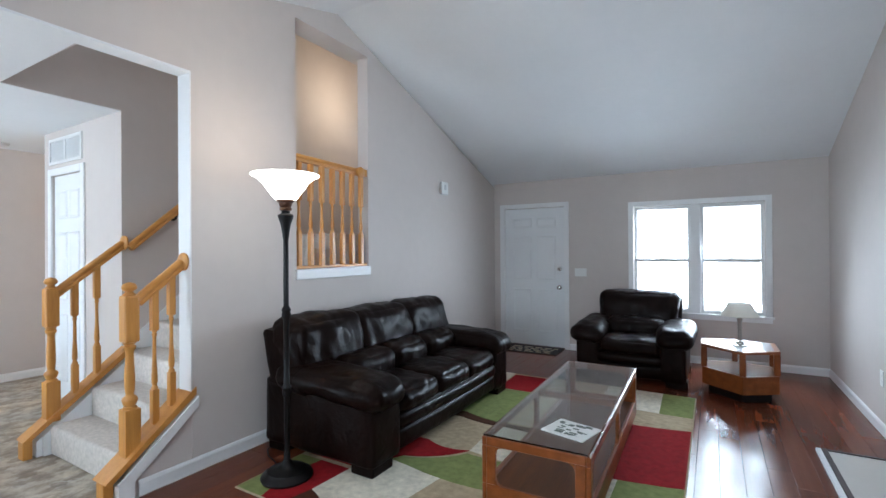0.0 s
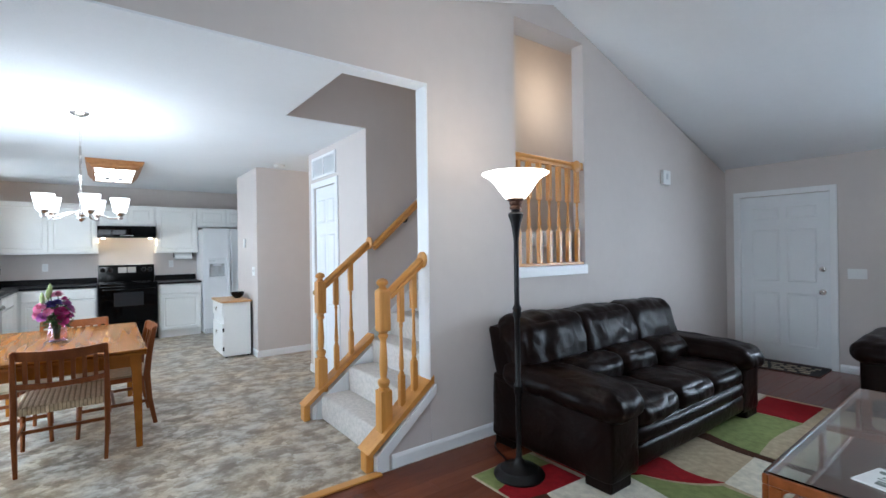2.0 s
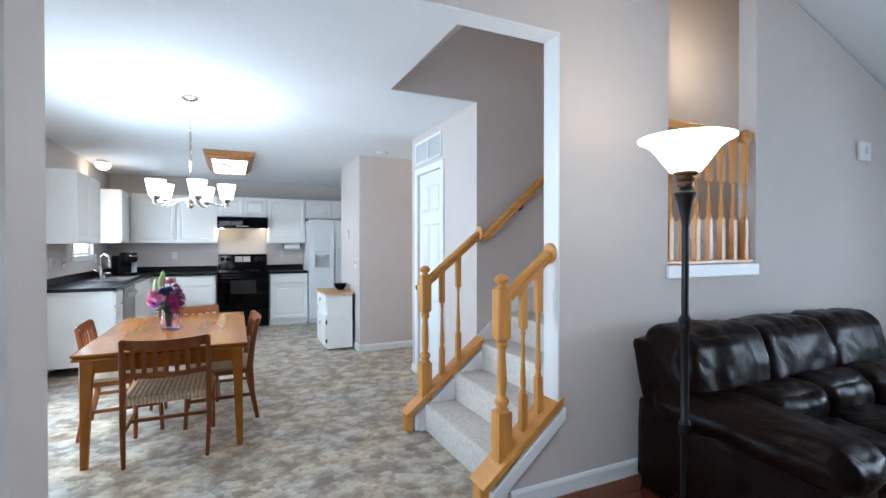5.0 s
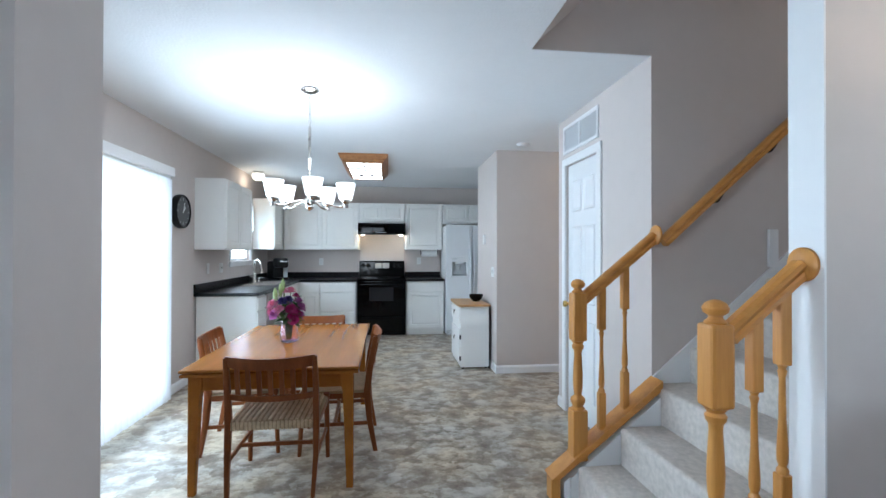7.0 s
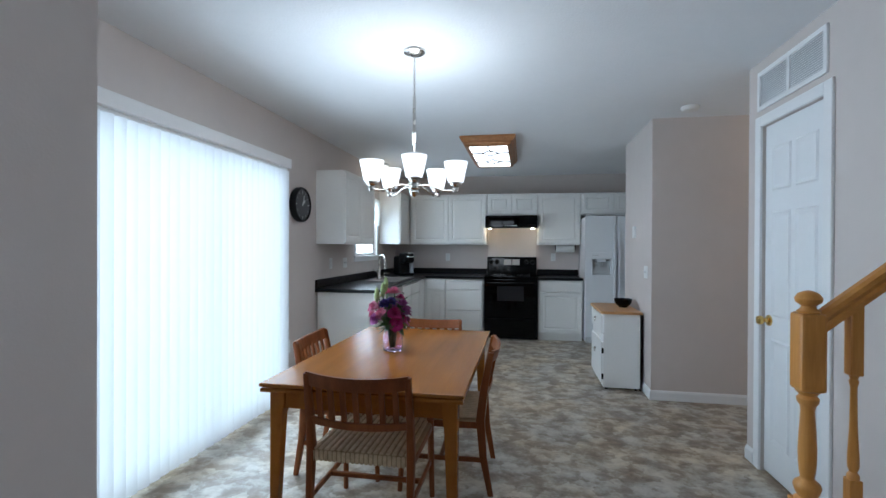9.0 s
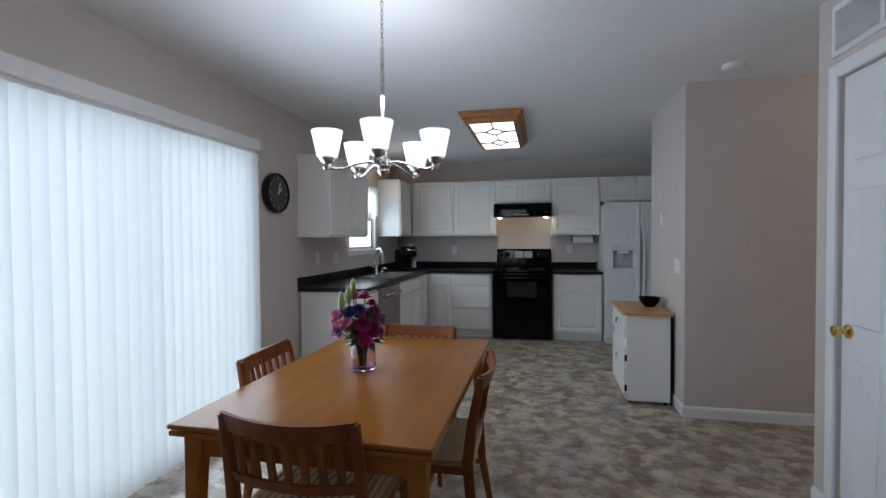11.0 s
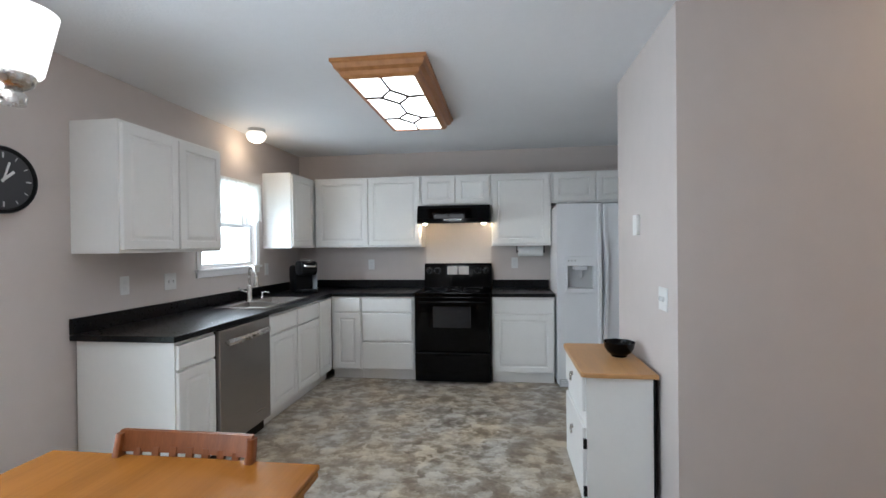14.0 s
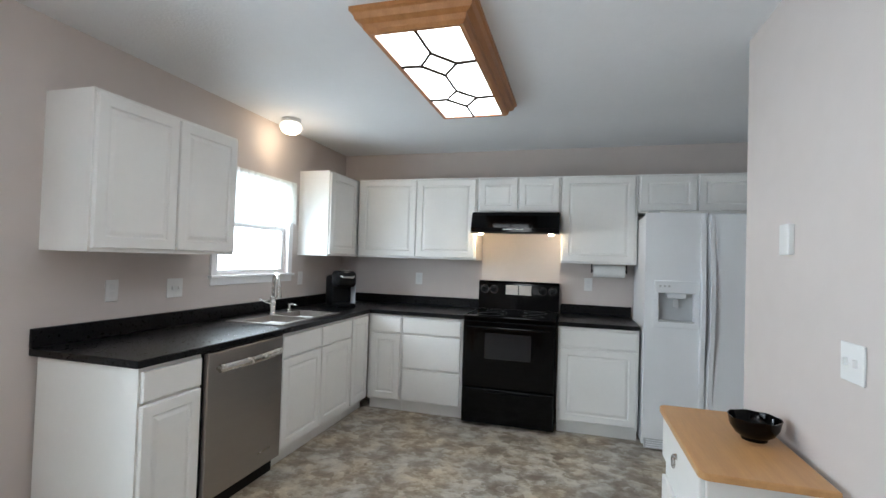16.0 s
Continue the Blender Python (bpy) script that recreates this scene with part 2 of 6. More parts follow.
def part(name, bm, material, parent=None, label="", smooth=False):
    me = bpy.data.meshes.new(name)
    off = OFFSET.get(parent)
    if off is not None and off.length > 0:
        bmesh.ops.translate(bm, verts=bm.verts[:], vec=-off)
    bm.normal_update()
    if smooth:
        for f in bm.faces:
            f.smooth = True
        for e in bm.edges:
            if len(e.link_faces) == 2 and e.calc_face_angle(0) > 0.7:
                e.smooth = False
    bm.to_mesh(me)
    bm.free()
    me.materials.append(material)
    ob = new(name, me)
    if parent is not None:
        ob.parent = parent
        OFFSET[ob] = off if off is not None else Vector((0, 0, 0))
    if label:
        ob["label"] = label
    return ob


def setting(name, bm, material, label="", smooth=False, category=""):
    return tagged(part(name, bm, material, None, "", smooth), label, category, "", "structure")


def box(x0, y0, z0, x1, y1, z1, r=0.0, seg=2, bm=None, m=None):
    bm = bm or bmesh.new()
    mm = Matrix.LocRotScale(((x0 + x1) / 2, (y0 + y1) / 2, (z0 + z1) / 2), None, (abs(x1 - x0), abs(y1 - y0), abs(z1 - z0)))
    vs = bmesh.ops.create_cube(bm, size=1.0, matrix=(m @ mm) if m else mm)["verts"]
    if r > 0:
        es = list({e for v in vs for e in v.link_edges})
        bmesh.ops.bevel(bm, geom=es, offset=r, segments=seg, profile=0.5, affect="EDGES")
    return bm


def prism(points, axis, a, b, bm=None):
    """A flat outline pushed from a to b along axis. points: the other two coordinates in x, y, z order."""
    bm = bm or bmesh.new()

    def put(p, v):
        return {"x": (v, p[0], p[1]), "y": (p[0], v, p[1]), "z": (p[0], p[1], v)}[axis]
    lo = [bm.verts.new(put(p, a)) for p in points]
    hi = [bm.verts.new(put(p, b)) for p in points]
    n = len(points)
    fs = [bm.faces.new(lo), bm.faces.new(hi)]
    for i in range(n):
        fs.append(bm.faces.new((lo[i], lo[(i + 1) % n], hi[(i + 1) % n], hi[i])))
    bmesh.ops.recalc_face_normals(bm, faces=fs)
    return bm


def lathe(profile, at=(0, 0, 0), seg=24, bm=None, m=None):
    """Rings of (radius, height) round z; closed where the radius is 0."""
    bm = bm or bmesh.new()
    base = m or Matrix.Translation(at)
    rings = []
    for r, z in profile:
        if r <= 1e-6:
            rings.append([bm.verts.new(base @ Vector((0, 0, z)))])
        else:
            rings.append([bm.verts.new(base @ Vector((r * math.cos(2 * math.pi * i / seg), r * math.sin(2 * math.pi * i / seg), z))) for i in range(seg)])
    for a, b in zip(rings, rings[1:]):
        if len(a) == 1 and len(b) == 1:
            continue
        for i in range(seg):
            j = (i + 1) % seg
            if len(a) == 1:
                bm.faces.new((a[0], b[i], b[j]))
            elif len(b) == 1:
                bm.faces.new((a[i], a[j], b[0]))
            else:
                bm.faces.new((a[i], a[j], b[j], b[i]))
    bmesh.ops.recalc_face_normals(bm, faces=bm.faces[:])
    return bm


def rod(a, b, r, seg=12, bm=None, r2=None):
    bm = bm or bmesh.new()
    a, b = Vector(a), Vector(b)
    m = Matrix.Translation(a) @ (b - a).to_track_quat("Z", "Y").to_matrix().to_4x4()
    n = (b - a).length
    return lathe([(0, 0), (r, 0), (r2 or r, n), (0, n)], seg=seg, bm=bm, m=m)


def tube(points, r, seg=10, bm=None, flat=1.0):
    """A bent bar along points."""
    bm = bm or bmesh.new()
    pts = [Vector(p) for p in points]
    rings = []
    for i, p in enumerate(pts):
        d = (pts[min(i + 1, len(pts) - 1)] - pts[max(i - 1, 0)]).normalized()
        q = d.to_track_quat("Z", "Y").to_matrix()
        rings.append([bm.verts.new(p + q @ Vector((r * math.cos(2 * math.pi * k / seg), flat * r * math.sin(2 * math.pi * k / seg), 0))) for k in range(seg)])
    for a, b in zip(rings, rings[1:]):
        for k in range(seg):
            j = (k + 1) % seg
            bm.faces.new((a[k], a[j], b[j], b[k]))
    bm.faces.new(rings[0])
    bm.faces.new(rings[-1])
    bmesh.ops.recalc_face_normals(bm, faces=bm.faces[:])
    return bm


def cushion(x0, y0, z0, x1, y1, z1, r=0.06, puff=0.02, wrinkle=0.006, cuts=9, seed=0, bm=None):
    """A padded block: rounded edges, swollen faces and shallow creases."""
    out = bm or bmesh.new()
    bm = bmesh.new()
    bmesh.ops.create_cube(bm, size=2.0)
    bmesh.ops.subdivide_edges(bm, edges=bm.edges[:], cuts=cuts, use_grid_fill=True)
    h = Vector((abs(x1 - x0) / 2, abs(y1 - y0) / 2, abs(z1 - z0) / 2))
    c = Vector(((x0 + x1) / 2, (y0 + y1) / 2, (z0 + z1) / 2))
    rr = min(r, h.x * 0.98, h.y * 0.98, h.z * 0.98)
    for v in bm.verts:
        u = v.co.copy()
        # gather rows towards the edges, where the curve is
        u = Vector([math.sin(k * math.pi / 2) * 0.55 + k * 0.45 for k in u])
        p = Vector((u.x * h.x, u.y * h.y, u.z * h.z))
        inner = Vector([max(-(hh - rr), min(hh - rr, pp)) for pp, hh in zip(p, h)])
        d = p - inner
        n = d.normalized() if d.length > 1e-6 else Vector((0, 0, 0))
        if d.length > 1e-6:
            p = inner + n * rr
        bulge = [(1 - u.y ** 2) * (1 - u.z ** 2), (1 - u.x ** 2) * (1 - u.z ** 2), (1 - u.x ** 2) * (1 - u.y ** 2)]
        for k in range(3):
            p[k] += puff * bulge[k] * (1 if u[k] > 0 else -1) * (abs(u[k]) > 0.9)
        w = noise.noise(Vector(((p.x + c.x) * 7 + seed * 3.1, (p.y + c.y) * 7, (p.z + c.z) * 7)))
        w += 0.6 * noise.noise(Vector(((p.x + c.x) * 17 + seed, (p.y + c.y) * 17, (p.z + c.z) * 9)))
        p += n * wrinkle * w
        v.co = c + p
    me = bpy.data.meshes.new("cushion_temp")
    bm.to_mesh(me)
    bm.free()
    out.from_mesh(me)
    bpy.data.meshes.remove(me)
    return out


# ---- the setting ----
X_W, X_D = -2.32, -2.44          # living wall: its two faces
Y_F, X_E, Y_B = 6.08, 1.47, -1.75  # front wall, east wall, back wall
H = 2.44
RIDGE_Y, RIDGE_Z, FRONT_Z, BACK_Z, FLAT_Y = 2.85, 3.366, 2.25, 2.57, 0.0


def roof_z(y):
    if y > RIDGE_Y:
        return RIDGE_Z + (FRONT_Z - RIDGE_Z) * (y - RIDGE_Y) / (Y_F - RIDGE_Y)
    return max(BACK_Z, RIDGE_Z + (BACK_Z - RIDGE_Z) * (y - RIDGE_Y) / (FLAT_Y - RIDGE_Y))


def wall_along_x(y0, y1, x0, x1, z1, holes, bm=None):
    bm = bm or bmesh.new()
    xs = sorted({x0, x1, *[h[0] for h in holes], *[h[1] for h in holes]})
    for a, b in zip(xs, xs[1:]):
        zs, col = 0.0, [h for h in holes if h[0] <= a + 1e-6 and h[1] >= b - 1e-6]
        for h in sorted(col, key=lambda q: q[2]):
            if h[2] > zs + 1e-6:
                box(a, y0, zs, b, y1, h[2], bm=bm)
            zs = h[3]
        if zs < z1 - 1e-6:
            box(a, y0, zs, b, y1, z1, bm=bm)
    return bm


JAMB_L, JAMB_R, HEAD = -0.683, 1.565, 2.448
N0, N1, NZ0, NZ1 = 2.385, 3.235, 1.20, 3.14

# the wall between living room and dining room
bm = bmesh.new()
prism([(Y_B, 0), (JAMB_L, 0), (JAMB_L, roof_z(JAMB_L)), (Y_B, roof_z(Y_B))], "x", X_D - 0.235, X_W, bm)
prism([(JAMB_L, HEAD), (JAMB_R, HEAD), (JAMB_R, roof_z(JAMB_R)), (FLAT_Y, BACK_Z), (JAMB_L, roof_z(JAMB_L))], "x", X_D, X_W, bm)
prism([(JAMB_R, 0), (N0, 0), (N0, roof_z(N0)), (JAMB_R, roof_z(JAMB_R))], "x", X_D, X_W, bm)
prism([(N0, 0), (N1, 0), (N1, NZ0), (N0, NZ0)], "x", X_D, X_W, bm)
prism([(N0, NZ1), (N1, NZ1), (N1, roof_z(N1)), (RIDGE_Y, RIDGE_Z), (N0, roof_z(N0))], "x", X_D, X_W, bm)
prism([(N1, 0), (Y_F, 0), (Y_F, roof_z(Y_F)), (N1, roof_z(N1))], "x", X_D, X_W, bm)
setting("wall_living_west", bm, WALL, "greige painted wall between living room and dining room")
# the part of it above the dining ceiling, closing the stairwell
setting("wall_stair_upper", box(X_D - 0.1, 0.9, NZ1 + 0.004, X_D, Y_F, 4.7), WALL, "upper wall of the stairwell")

# knee wall under the stair's balustrade
KN = [(1.20, 0.0), (JAMB_R, 0.0), (JAMB_R, 0.475), (1.20, 0.13)]
setting("wall_knee", prism(KN, "x", X_D + 0.004, X_W - 0.004), WALL, "low sloped wall under the stair balustrade")

# front wall with door and window
DX0, DX1, DZ = -2.165, -1.30, 1.925
WX0, WX1, WZ0, WZ1 = -0.43, 0.925, 0.585, 1.87


setting("wall_front", wall_along_x(Y_F, Y_F + 0.14, X_W, X_E, FRONT_Z + 0.05, [(DX0, DX1, 0, DZ), (WX0, WX1, WZ0, WZ1)]), WALL, "greige front wall with entry door and double window")
setting("wall_living_east", prism([(Y_B, 0), (Y_F + 0.14, 0), (Y_F + 0.14, roof_z(Y_F)), (RIDGE_Y, RIDGE_Z), (FLAT_Y, BACK_Z), (Y_B, BACK_Z)], "x", X_E, X_E + 0.12), WALL, "greige side wall of the living room")
# opening out of view, assumed from how brightly south-facing surfaces are lit
BWX0, BWX1, BWZ0, BWZ1 = -1.25, 0.55, 0.75, 2.02     # back window
setting("wall_living_back", wall_along_x(Y_B - 0.12, Y_B, X_W, X_E, BACK_Z + 0.05, [(BWX0, BWX1, BWZ0, BWZ1)]), WALL, "greige unseen back wall of the living room with an assumed window")

# vaulted ceiling
T = 0.1
setting("ceiling_living_front", prism([(RIDGE_Y, RIDGE_Z), (Y_F + 0.14, FRONT_Z), (Y_F + 0.14, FRONT_Z + T), (RIDGE_Y, RIDGE_Z + T)], "x", X_D, X_E + 0.12), CEIL, "white vaulted ceiling slope above the front door")
setting("ceiling_living_back", prism([(RIDGE_Y, RIDGE_Z), (FLAT_Y, BACK_Z), (Y_B - 0.12, BACK_Z), (Y_B - 0.12, BACK_Z + T), (FLAT_Y, BACK_Z + T), (RIDGE_Y, RIDGE_Z + T)], "x", X_D, X_E + 0.12), CEIL, "white vaulted ceiling slope above the back of the room")

# dining room and kitchen
X_K, Y_K, X_C = -9.0, 1.42, -5.97
Y_CL, X_SW = 1.72, -3.505        # closet wall; stairwell wall
SX0, SX1, SZ = -5.34, -3.50, 2.02      # sliding door
KX0, KX1, KZ0, KZ1 = -8.00, -7.19, 1.20, 1.93   # kitchen window
setting("wall_dining_south", wall_along_x(Y_B - 0.14, Y_B, X_K - 0.12, X_W, H + 0.05, [(SX0, SX1, 0, SZ), (KX0, KX1, KZ0, KZ1)]), WALL, "greige wall with sliding door and kitchen window")
setting("wall_kitchen_west", box(X_K - 0.12, Y_B, 0, X_K, 2.3, H + 0.05), WALL, "greige kitchen wall behind the range")
bm = box(X_K, 1.42 + 0.75, 0, -7.02, 1.42 + 0.87, H + 0.05)
box(-7.02, Y_K, 0, X_C, Y_K + 0.1, H + 0.05, bm=bm)
box(-7.02, Y_K + 0.1, 0, -6.92, 2.29, H + 0.05, bm=bm)
setting("wall_kitchen_north", bm, WALL, "greige kitchen wall beside the refrigerator")
HX0, HX1 = 2.362, 3.15
bm = box(X_C - 0.1, Y_K + 0.1, 0, X_C, HX0, H + 0.05)
box(X_C - 0.1, HX0, 2.035, X_C, HX1, H + 0.05, bm=bm)
box(X_C - 0.1, HX1, 0, X_C, 3.6, H + 0.05, bm=bm)
setting("wall_hall_west", bm, WALL, "greige hall wall with a doorway")
bm = box(X_C - 0.1, 3.6, 0, -4.815, 3.7, H + 0.05)
box(-4.915, Y_CL + 0.1, 0, -4.815, 3.6, H + 0.05, bm=bm)
setting("wall_hall_end", bm, WALL, "greige walls at the end of the hall")
CX0, CX1, CZ = -4.745, -4.165, 2.04
setting("wall_closet", wall_along_x(Y_CL, Y_CL + 0.1, -4.915, X_SW - 0.12, H + 0.02, [(CX0, CX1, 0, CZ)]), WALL, "greige closet wall beside the stairs")
setting("wall_stair_west", prism([(Y_CL, 0), (Y_F, 0), (Y_F, 4.7), (0.95, 4.7), (0.95, H + 0.004), (Y_CL, H + 0.004)], "x", X_SW - 0.12, X_SW), WALL, "greige stairwell wall with handrail")
setting("wall_stair_end", box(X_SW - 0.12, Y_F, 0, X_D, Y_F + 0.1, 4.7), WALL, "wall at the head of the stairs")
setting("ceiling_stair", box(-3.72, 0.9, 4.7, X_D, Y_F + 0.1, 4.8), CEIL, "white ceiling above the stairs")
setting("ceiling_stair_soffit", prism([(1.02, H + 0.01), (2.5, H + 1.42), (2.5, 4.7), (2.4, 4.7), (2.4, H + 1.48), (0.95, H + 0.10)], "x", X_SW, X_D), WALL, "sloped greige soffit over the stairs")
bm = box(X_K - 0.12, Y_B - 0.14, H, X_D, 1.02, H + 0.1)
box(X_K - 0.12, 1.02, H, X_SW - 0.004, 3.7, H + 0.1, bm=bm)
box(X_D, JAMB_L, H, X_W + 0.003, JAMB_R - 0.008, H + 0.012, bm=bm)
setting("ceiling_dining", bm, CEIL, "white textured flat ceiling of dining room and kitchen")
# room behind the hall doorway
bm = box(-8.0, 2.29, 0, -7.9, 3.7, H + 0.05)
box(-8.0, 3.6, 0, X_C - 0.1, 3.7, H + 0.05, bm=bm)
setting("wall_side_room", bm, WALL, "walls of the small room off the hall")

# floors
setting("floor_vinyl", box(X_K - 0.12, Y_B - 0.14, -0.1, -2.30, 3.7, 0.0), VINYL, "grey and beige stone-pattern vinyl floor")
setting("floor_base", box(-2.30, Y_B - 0.12, -0.1, X_E + 0.1, Y_F + 0.14, -0.012), SEAM, "dark base under the wooden planks")
setting("threshold_strip", box(-2.325, JAMB_L, 0.0, -2.265, 1.17, 0.012, 0.004), OAKY, "oak threshold strip between vinyl and planks")
# ground and daylight outside
setting("ground", box(-60, -60, -0.4, 60, 60, -0.2), mat("lawn", (0.09, 0.14, 0.04), 0.9, var=0.4, scale=3), "lawn outside the house")

# bright open sky and trees seen past the windows
OUT = glow("bright_outdoors", (0.96, 1.0, 1.0), 2.3)
setting("backdrop_front", box(-1.4, 7.2, -0.15, 2.4, 7.25, 4.5), OUT, "overexposed daylight beyond the front window")
setting("backdrop_rear", box(-11, -2.95, 1.36, 2.4, -2.9, 4.5), OUT, "overexposed daylight beyond the sliding door")

# upright panel whose green glow stands in for daylight on the lawn
setting("backdrop_rear_lawn", box(-11, -2.95, -0.15, 2.4, -2.9, 1.36), glow("glowing_lawn_panel", (0.80, 1.0, 0.66), 1.7), "glowing panel for the sunlit lawn beyond the kitchen window")

# ---- trim and doors ----
def baseboard(x0, y0, x1, y1, nx, ny):
    """A skirting board with a rounded top along a wall from one end to the other; nx, ny: away from the wall."""
    h, t = 0.085, 0.013
    bm = bmesh.new()
    if abs(x1 - x0) > abs(y1 - y0):
        prism([(y0, 0), (y0 + ny * t, 0), (y0 + ny * t, h - 0.02), (y0 + ny * t * 0.5, h - 0.006), (y0, h)], "x", x0, x1, bm)
    else:
        prism([(x0, 0), (x0 + nx * t, 0), (x0 + nx * t, h - 0.02), (x0 + nx * t * 0.5, h - 0.006), (x0, h)], "y", y0, y1, bm)
    setting("baseboard", bm, WHITE, "white painted baseboard")


baseboard(X_W, 1.26, X_W, Y_F, 1, 0)
baseboard(X_W, Y_B, X_W, JAMB_L, 1, 0)
baseboard(DX1 + 0.07, Y_F, X_E, Y_F, 0, -1)
baseboard(X_W + 0.014, Y_F, DX0 - 0.07, Y_F, 0, -1)
baseboard(X_E, Y_B, X_E, Y_F - 0.014, -1, 0)
baseboard(X_C, Y_K, X_C, HX0 - 0.06, 1, 0)
baseboard(-7.0, Y_K, X_C + 0.013, Y_K, 0, -1)
baseboard(-4.915, Y_CL, CX0 - 0.075, Y_CL, 0, -1)
baseboard(CX1 + 0.075, Y_CL, X_SW, Y_CL, 0, -1)
baseboard(SX0 - 0.62, Y_B, SX0 - 0.07, Y_B, 0, 1)
baseboard(SX1 + 0.07, Y_B, X_D, Y_B, 0, 1)
baseboard(X_D, Y_B + 0.014, X_D, JAMB_L, -1, 0)


def casing_x(y, side, x0, x1, z0, z1, w=0.062, bottom=False):
    """White casing round an opening in a wall along x."""
    bm = bmesh.new()
    y2 = y + side * 0.016
    box(x0 - w, min(y, y2), z0, x0, max(y, y2), z1 + w, 0.003, 1, bm)
    box(x1, min(y, y2), z0, x1 + w, max(y, y2), z1 + w, 0.003, 1, bm)
    box(x0, min(y, y2), z1, x1, max(y, y2), z1 + w, 0.003, 1, bm)
    if bottom:
        box(x0 - w - 0.015, min(y, y2 + side * 0.02), z0 - 0.02, x1 + w + 0.015, max(y, y2 + side * 0.02), z0, 0.003, 1, bm)
        box(x0 - w, min(y, y2), z0 - 0.07, x1 + w, max(y, y2), z0 - 0.02, 0.003, 1, bm)
    return bm


def six_panel_door(bm_y, x0, x1, z1, side, parent):
    """The leaf's face with six raised panels; side: the way that it faces along y."""
    w = x1 - x0
    for zb, zt in ((0.20, 0.80), (0.93, 1.53), (1.65, z1 - 0.14)):
        for a, b in ((x0 + w * 0.14, x0 + w * 0.46), (x0 + w * 0.54, x0 + w * 0.86)):
            bm = bmesh.new()
            ring = [(a, zb), (b, zb), (b, zt), (a, zt)]
            ins = 0.03
            inner = [(a + ins, zb + ins), (b - ins, zb + ins), (b - ins, zt - ins), (a + ins, zt - ins)]
            v0 = [bm.verts.new((p[0], bm_y, p[1])) for p in ring]
            v1 = [bm.verts.new((p[0] * 0.7 + q[0] * 0.3, bm_y + side * 0.009, p[1] * 0.7 + q[1] * 0.3)) for p, q in zip(ring, inner)]
            v2 = [bm.verts.new((p[0], bm_y + side * 0.002, p[1])) for p in inner]
            for u, v in ((v0, v1), (v1, v2)):
                for i in range(4):
                    bm.faces.new((u[i], u[(i + 1) % 4], v[(i + 1) % 4], v[i]))
            bm.faces.new(v2)
            bmesh.ops.recalc_face_normals(bm, faces=bm.faces[:])
            part("panel", bm, DOORWHITE, parent)


def knob(x, y, z, side, parent, material=BRASS, r=0.027):
    m = pose(x, y, z, -90 * side, 0, 0)
    part("door_knob", lathe([(0, 0), (0.032, 0), (0.03, 0.008), (0.012, 0.012), (0.011, 0.03), (r * 0.8, 0.036), (r, 0.05), (r * 0.85, 0.062), (0, 0.068)], seg=20, m=m), material, parent, "round knob", True)


front_door = tagged(part("door_front", box(DX0 + 0.004, Y_F + 0.03, 0.012, DX1 - 0.004, Y_F + 0.072, DZ - 0.004, 0.002, 1), DOORWHITE), "white six-panel entry door, closed", "door", "", "structure")
six_panel_door(Y_F + 0.0295, DX0, DX1, DZ, -1, front_door)
knob(-1.375, Y_F + 0.03, 0.83, -1, front_door, CHROME)
part("deadbolt", lathe([(0, 0), (0.03, 0), (0.028, 0.014), (0.012, 0.018), (0.011, 0.03), (0, 0.03)], seg=18, m=pose(-1.375, Y_F + 0.03, 1.08, 90, 0, 0)), CHROME, front_door, "satin nickel deadbolt", True)
bm = casing_x(Y_F, -1, DX0, DX1, 0, DZ)
box(DX0 - 0.001, Y_F - 0.01, 0, DX0 + 0.004, Y_F + 0.10, DZ, bm=bm)
setting("door_casing", bm, WHITE, "white painted casing round the entry door")
setting("door_threshold", box(DX0, Y_F - 0.03, 0.0, DX1, Y_F + 0.1, 0.012, 0.003, 1), SEAM, "dark threshold under the entry door")

closet_door = tagged(part("door_closet", box(CX0 + 0.003, Y_CL + 0.015, 0.012, CX1 - 0.003, Y_CL + 0.05, CZ - 0.003, 0.002, 1), DOORWHITE), "white six-panel closet door, closed", "door", "", "structure")
six_panel_door(Y_CL + 0.0145, CX0, CX1, CZ, -1, closet_door)
knob(-4.69, Y_CL + 0.015, 0.90, -1, closet_door)
for hz in (0.25, 1.05, 1.82):
    part("hinge", box(CX1 - 0.006, Y_CL + 0.002, hz - 0.045, CX1 + 0.008, Y_CL + 0.014, hz + 0.045, 0.002, 1), GREYPLASTIC, closet_door)
setting("closet_casing", casing_x(Y_CL, -1, CX0, CX1, 0, CZ), WHITE, "white painted casing round the closet door")

# doorway in the hall
bm = box(X_C, HX0 - 0.06, 0, X_C + 0.016, HX0, 2.035 + 0.06, 0.003, 1)
box(X_C, HX1, 0, X_C + 0.016, HX1 + 0.06, 2.095, 0.003, 1, bm)
box(X_C, HX0, 2.035, X_C + 0.016, HX1, 2.095, 0.003, 1, bm)
box(X_C - 0.102, HX0 - 0.001, 0, X_C, HX0 + 0.014, 2.035, bm=bm)
setting("hall_door_casing", bm, WHITE, "white painted casing round the hall doorway")

# white lining of the wide opening
bm = box(X_D - 0.003, JAMB_R - 0.008, 0.48, X_W + 0.003, JAMB_R - 0.001, H + 0.012)
setting("opening_lining", bm, WHITE, "white lining of the opening to the dining room")

